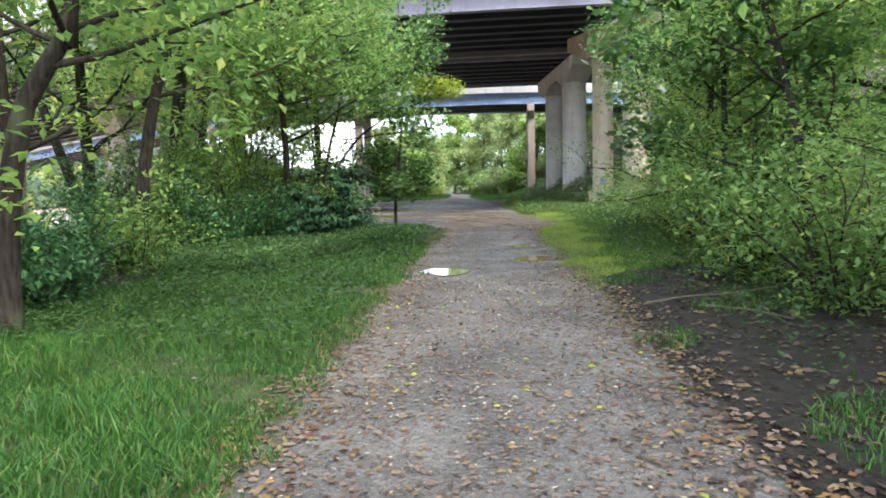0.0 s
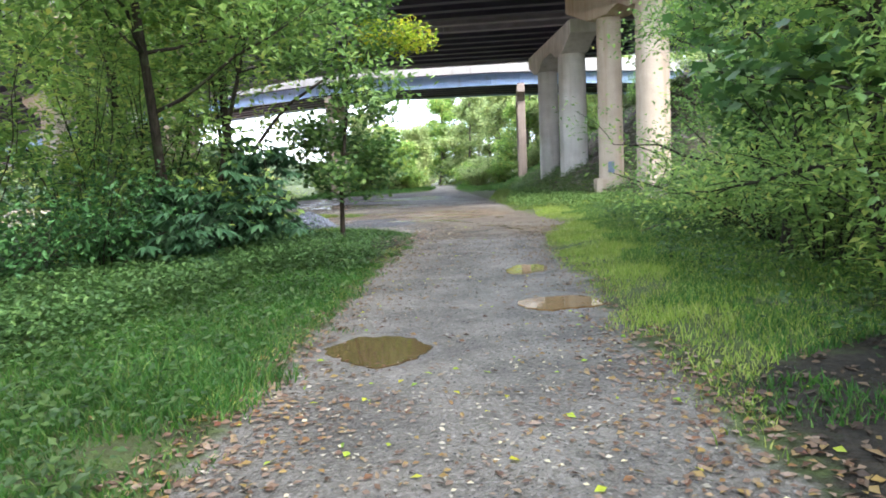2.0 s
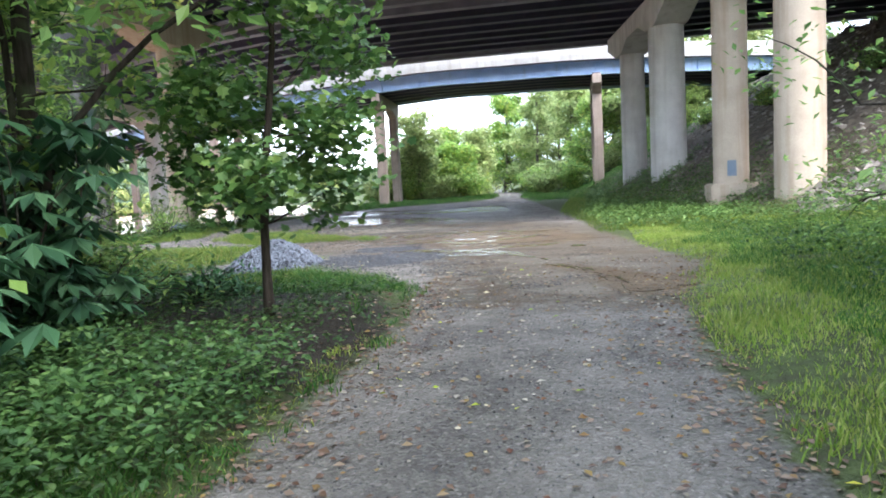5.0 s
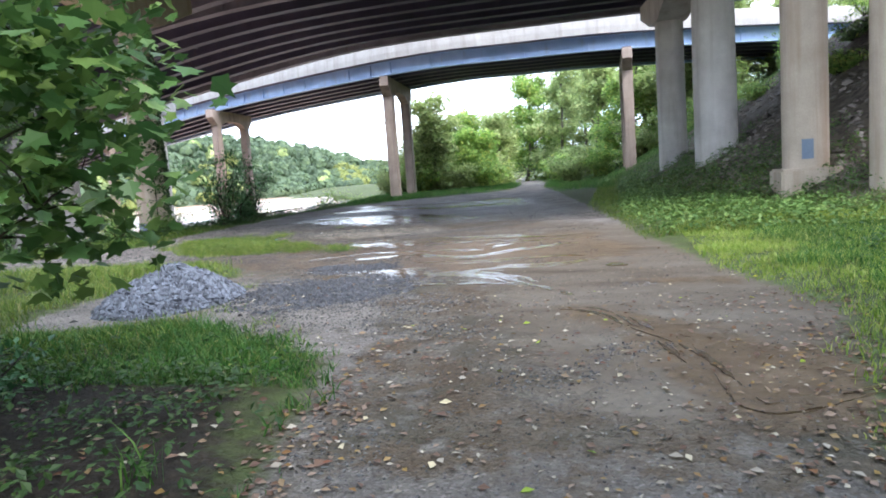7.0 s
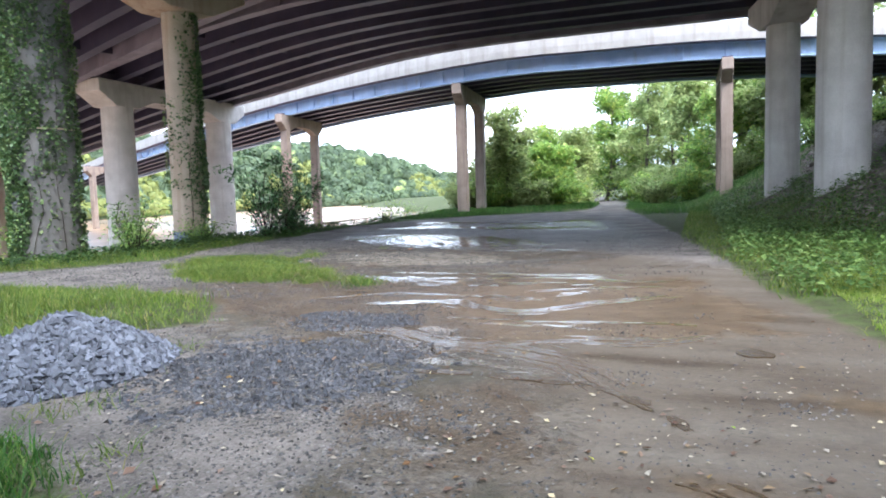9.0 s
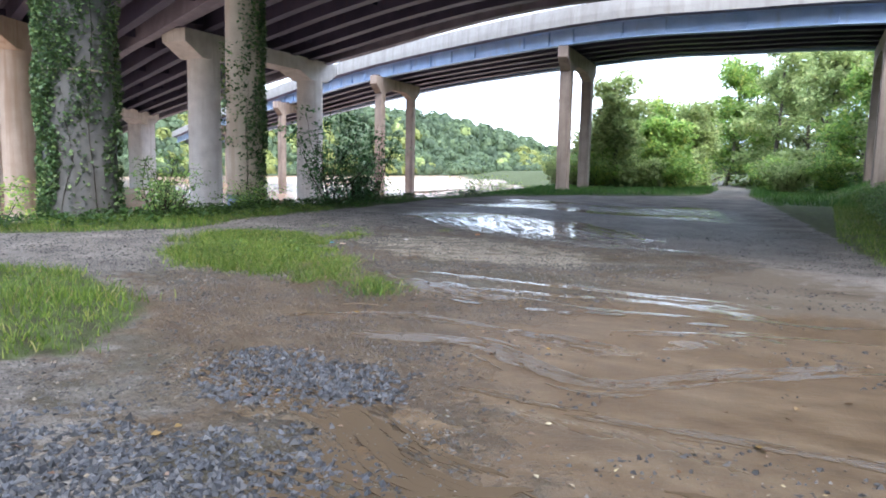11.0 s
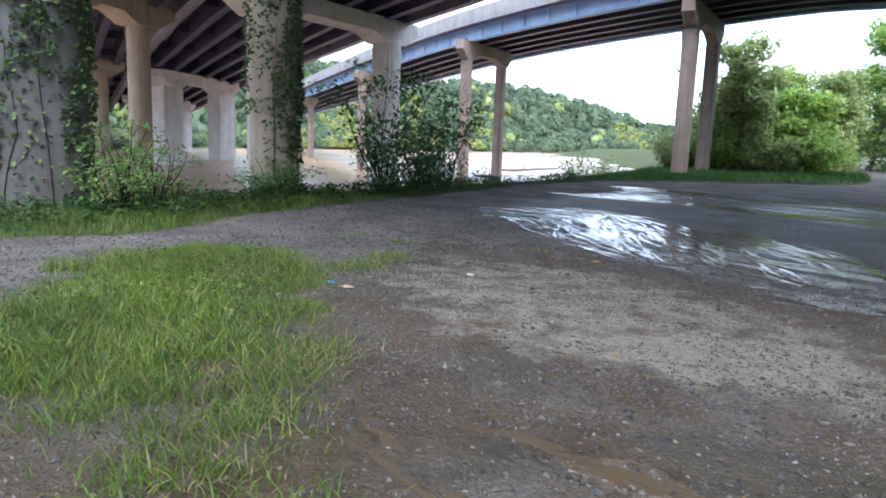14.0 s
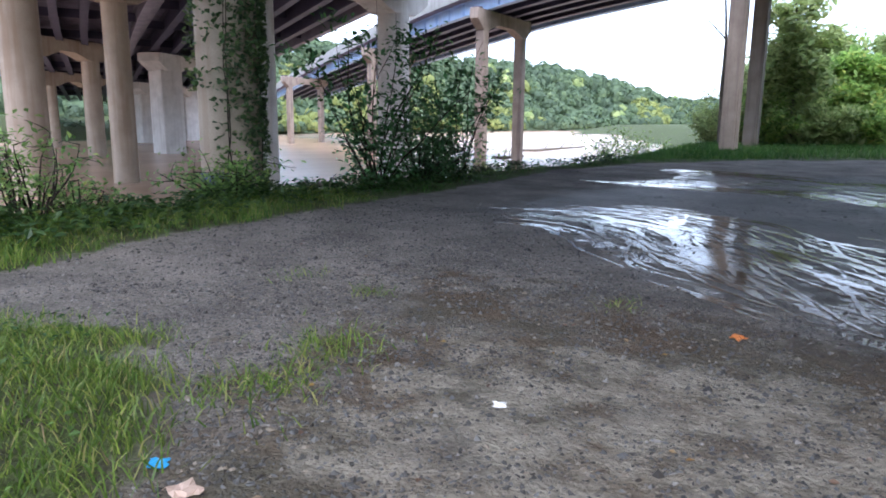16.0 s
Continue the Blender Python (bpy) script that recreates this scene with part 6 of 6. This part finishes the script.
driftwood(-40, 95, 6, 20, 1)
driftwood(-36, 80, 4, -30, 2)
driftwood(-30, 55, 3, 60, 3)
weeds(57, 200, (-8.9, -4.9, 26.4, 30.4), lambda x, y: inside(ISLAND, x, y) > -0.1, 0.04, M_WEED, "small weeds in the grass island", 0.16)
weeds(58, 60, (-7.2, -4.2, 27.5, 30.8), lambda x, y: x < 9, 0.04, M_LEAF_MID, "sprigs of weed at the island's edge", 0.08)
for k, (x, y, r) in enumerate([(-2.2, 27.6, 0.5), (-0.6, 23.4, 0.7), (-6.6, 34.6, 0.5)]):
    stones(90 + k, 900, ((x - r * 1.4) * PLAN, (x + r * 1.4) * PLAN, (y - r) * PLAN, (y + r) * PLAN), lambda a, b, x=x, y=y, r=r: on_bare(a, b) & (np.hypot((a / PLAN - x) * 0.75, b / PLAN - y) < r * (0.7 + 0.4 * wave(a, b, 4.0, 2))), 0.02, M_STONE_DARK, "clustered dark gravel in the mud")
for k, (x, y, r) in enumerate([(-3.2, 30.8, 0.25), (-2.2, 30.4, 0.35), (-2.3, 31.6, 0.4), (-5.9, 28.7, 0.5), (-4.6, 33.0, 0.4), (-3.0, 29.6, 0.3)]):
    stones(110 + k, 80, ((x - r * 1.5) * PLAN, (x + r * 1.5) * PLAN, (y - r) * PLAN, (y + r) * PLAN), lambda a, b, x=x, y=y, r=r: on_bare(a, b) & (np.hypot((a / PLAN - x) * 0.7, b / PLAN - y) < r * (0.7 + 0.4 * wave(a, b, 4.0, 2))), 0.022, M_STONE_RIP, "clustered pale pebbles in the mud")
for k, (x, y, r) in enumerate([(-3.4, 32.05, 0.45), (-5.6, 28.6, 0.6), (-2.95, 27.8, 0.4)]):
    stones(120 + k, 700, ((x - r * 1.4) * PLAN, (x + r * 1.4) * PLAN, (y - r) * PLAN, (y + r) * PLAN), lambda a, b, x=x, y=y, r=r: on_bare(a, b) & (np.hypot((a / PLAN - x) * 0.75, b / PLAN - y) < r * (0.6 + 0.5 * wave(a, b, 4.0, 2))), 0.02, M_STONE_DARK, "clustered dark gravel in the mud")
fallen(88, 260, (-6.5, 1.5, 25, 32), on_bare, 0.035, M_FALLEN, "small brown leaf scraps on the lot")
stones(130, 5200, (-6.5, -1.0, 25.5, 33), lambda a, b: on_bare(a, b) & (wave(a, b, 1.6, 4) > 0.15), 0.017, M_STONE_DARK, "fine dark grit trodden into the mud")
weeds(59, 90, (-3.6, 0.2, 18.3, 21.6), lambda x, y: x < 9, 0.035, M_GRASS_MIX, "small yellowing weeds on the lot's edge", 0.07)
M_STRAW = leafy("dead_straw", ((0.0, (0.10, 0.066, 0.034)), (0.6, (0.21, 0.15, 0.082)), (1.0, (0.34, 0.26, 0.15))), 0.7, 0.1)
tuft([(-2.6, 29.75, 0.10, 320), (-2.0, 29.8, 0.12, 420), (-1.4, 30.0, 0.12, 480), (-0.8, 30.0, 0.12, 420), (-0.1, 30.25, 0.12, 380), (0.7, 30.3, 0.14, 260), (-3.1, 29.5, 0.1, 160)], 0.03, 4.5, M_STRAW, "matted dead straw washed along the rivulet")
tuft([(-5.5, 31.0, 0.25, 120), (-6.4, 30.1, 0.3, 160), (-7.4, 31.0, 0.4, 220), (-8.2, 32.4, 0.4, 160), (-4.6, 29.7, 0.2, 70)], 0.07, 2.4, M_STRAW, "dead straw among the grass island")
weeds(60, 420, (-3.6, -0.3, 14.6, 18.3), lambda x, y: left_dark(x, y) > -0.3, 0.055, M_WEED, "sparse dark weeds in the leaf litter", 0.16)
tuft([(-6.3, 29.7, 0.10, 90), (-6.0, 29.9, 0.10, 80), (-5.5, 30.1, 0.12, 110), (-5.2, 30.5, 0.12, 110), (-4.8, 30.05, 0.08, 60), (-6.8, 29.9, 0.14, 100), (-7.6, 30.1, 0.18, 120), (-5.6, 30.9, 0.15, 120), (-6.2, 31.6, 0.16, 130), (-7.0, 32.5, 0.16, 120), (-8.0, 33.2, 0.18, 120), (-8.8, 32.6, 0.18, 120)], 0.12, 1.4, M_GRASS_MIX, "long pale blades standing out of the grass island")
tuft([(-7.2, 33.6, 0.12, 160), (-7.45, 34.1, 0.14, 170), (-7.4, 33.3, 0.12, 120), (-8.9, 33.2, 0.2, 130), (-9.2, 35.4, 0.12, 60), (-8.2, 35.3, 0.08, 50), (-6.5, 36.2, 0.08, 40)], 0.09, 1.7, M_GRASS_MIX, "creeping grass clumps on the gravel")
weeds(63, 70, (-7.0, -6.2, 30.0, 31.1), lambda x, y: x < 9, 0.045, M_CREEPER, "broad-leaved weeds among the creeping grass", 0.07)
stones(131, 46000, (-9.5, 1.2, 22.5, 33.5), lambda x, y: on_grit(x, y) & (wave(x, y, 2.1, 3) + 0.6 * wave(x, y, 5.1, 1) > -0.15), 0.014, M_GRIT, "fine grit washed over the lot")
stones(132, 22000, (-9.5, 0.6, 23.5, 33.5), lambda x, y: on_grit(x, y) & (wave(x, y, 1.2, 6) + 0.7 * wave(x, y, 3.4, 4) > 0.35), 0.021, M_STONE_DARK, "dark chips washed into bands on the lot")
stones(133, 16000, (-1.8, 2.6, 17.0, 22.5), lambda x, y: on_bare(x, y) & (wave(x, y, 1.5, 2) - 0.35 * x > 0.0), 0.022, M_GRIT, "grey chips at the lot's mouth")
fallen(141, 9000, (0.6, 5.0, -2.2, 9), lambda x, y: (bare_amount(x, y) > -0.3) & (np.random.default_rng(18).uniform(0, 1, len(x)) < np.exp(-np.maximum(bare_amount(x, y), 0) * 3.0)), 0.06, M_FALLEN, "brown leaves drifted against the path's edges")
fallen(142, 1300, (3.5, 7.0, -1.5, 8.5), lambda x, y: litter_edge(x, y) > -0.2, 0.075, M_LITTER, "leaf litter beside the path")
fallen(143, 150, (-2.2, 2.2, 13.5, 19.5), lambda x, y: bare_amount(x, y) > -1.2, 0.06, M_PALE_LEAF, "pale fallen leaves at the maple's foot")
fallen(144, 240, (0.6, 4.6, -2.2, 12), on_bare, 0.055, M_LEAF_GOLD, "yellow leaves scattered on the path")
stones(134, 70000, (-9.5, 1.8, 22.5, 33.5), lambda x, y: on_grit(x, y) & (wave(x, y, 1.7, 5) + 0.8 * wave(x, y, 4.3, 2) > 0.0), 0.019, M_GRIT_BROWN, "muddy grit over the lot")
stones(135, 13000, (-9.5, 1.8, 20, 33.5), lambda x, y: on_grit(x, y) & (wave(x, y, 1.1, 1) + 0.8 * wave(x, y, 3.7, 6) > 0.3), 0.032, M_GRIT_BROWN, "muddy pebbles pressed into the lot")
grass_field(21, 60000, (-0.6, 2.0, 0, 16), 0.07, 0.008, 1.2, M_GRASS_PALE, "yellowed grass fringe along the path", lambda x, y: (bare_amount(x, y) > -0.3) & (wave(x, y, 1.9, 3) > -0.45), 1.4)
fallen(145, 5200, (0.8, 4.6, -2.2, 7.5), lambda x, y: on_bare(x, y) & (wave(x, y, 2.7, 2) + 0.5 * wave(x, y, 6.1, 4) > -0.35), 0.042, M_FALLEN, "trodden brown leaves on the path")
fallen(146, 1600, (0.8, 4.6, -2.2, 8.5), on_bare, 0.034, M_PALE_LEAF, "pale leaf scraps on the path")
for k, (x, y, u, v, a) in enumerate([(-1.63, 29.45, 0.12, 0.07, 20), (-1.36, 29.45, 0.08, 0.06, 60), (-1.0, 29.65, 0.16, 0.06, 10), (-0.05, 29.75, 0.15, 0.06, 20), (-2.45, 29.4, 0.18, 0.05, -10), (-0.35, 24.5, 0.20, 0.07, 5), (0.25, 24.5, 0.18, 0.06, 0), (2.05, 25.7, 0.14, 0.12, 30)]):
    puddle(x, y, u, v, 30 + k, M_RILL, "small brown puddle in the mud", 0.0, a)
tuft([(-5.57, 29.63, 0.12, 170), (-5.74, 29.9, 0.12, 150), (-4.86, 29.75, 0.12, 170), (-4.5, 29.75, 0.10, 120), (-4.9, 30.25, 0.14, 200), (-4.76, 29.45, 0.12, 140), (-5.5, 31.2, 0.14, 170), (-5.35, 30.75, 0.14, 190), (-5.1, 29.95, 0.12, 130), (-6.2, 29.6, 0.14, 150)], 0.11, 1.5, M_GRASS_MIX, "sprawling grass clumps before the island")
weeds(64, 60, (-5.3, -4.7, 27.3, 28.4), lambda x, y: x < 9, 0.04, M_CREEPER, "low weeds at the grass island's edge", 0.06)
stones(136, 9000, (-6.0, 1.6, 23.5, 29.5), lambda x, y: on_bare(x, y) & (wave(x, y, 1.8, 7) + 0.8 * wave(x, y, 4.9, 5) > 0.25), 0.028, M_STONE_DARK, "dark chips and clods scattered in the brown mud")
stones(137, 9000, (-8.0, -1.5, 28.0, 33.0), lambda x, y: on_bare(x, y) & (wave(x, y, 1.6, 2) + 0.8 * wave(x, y, 5.3, 8) > 0.1), 0.026, M_GRIT_BROWN, "loose chips on the dry part of the lot")
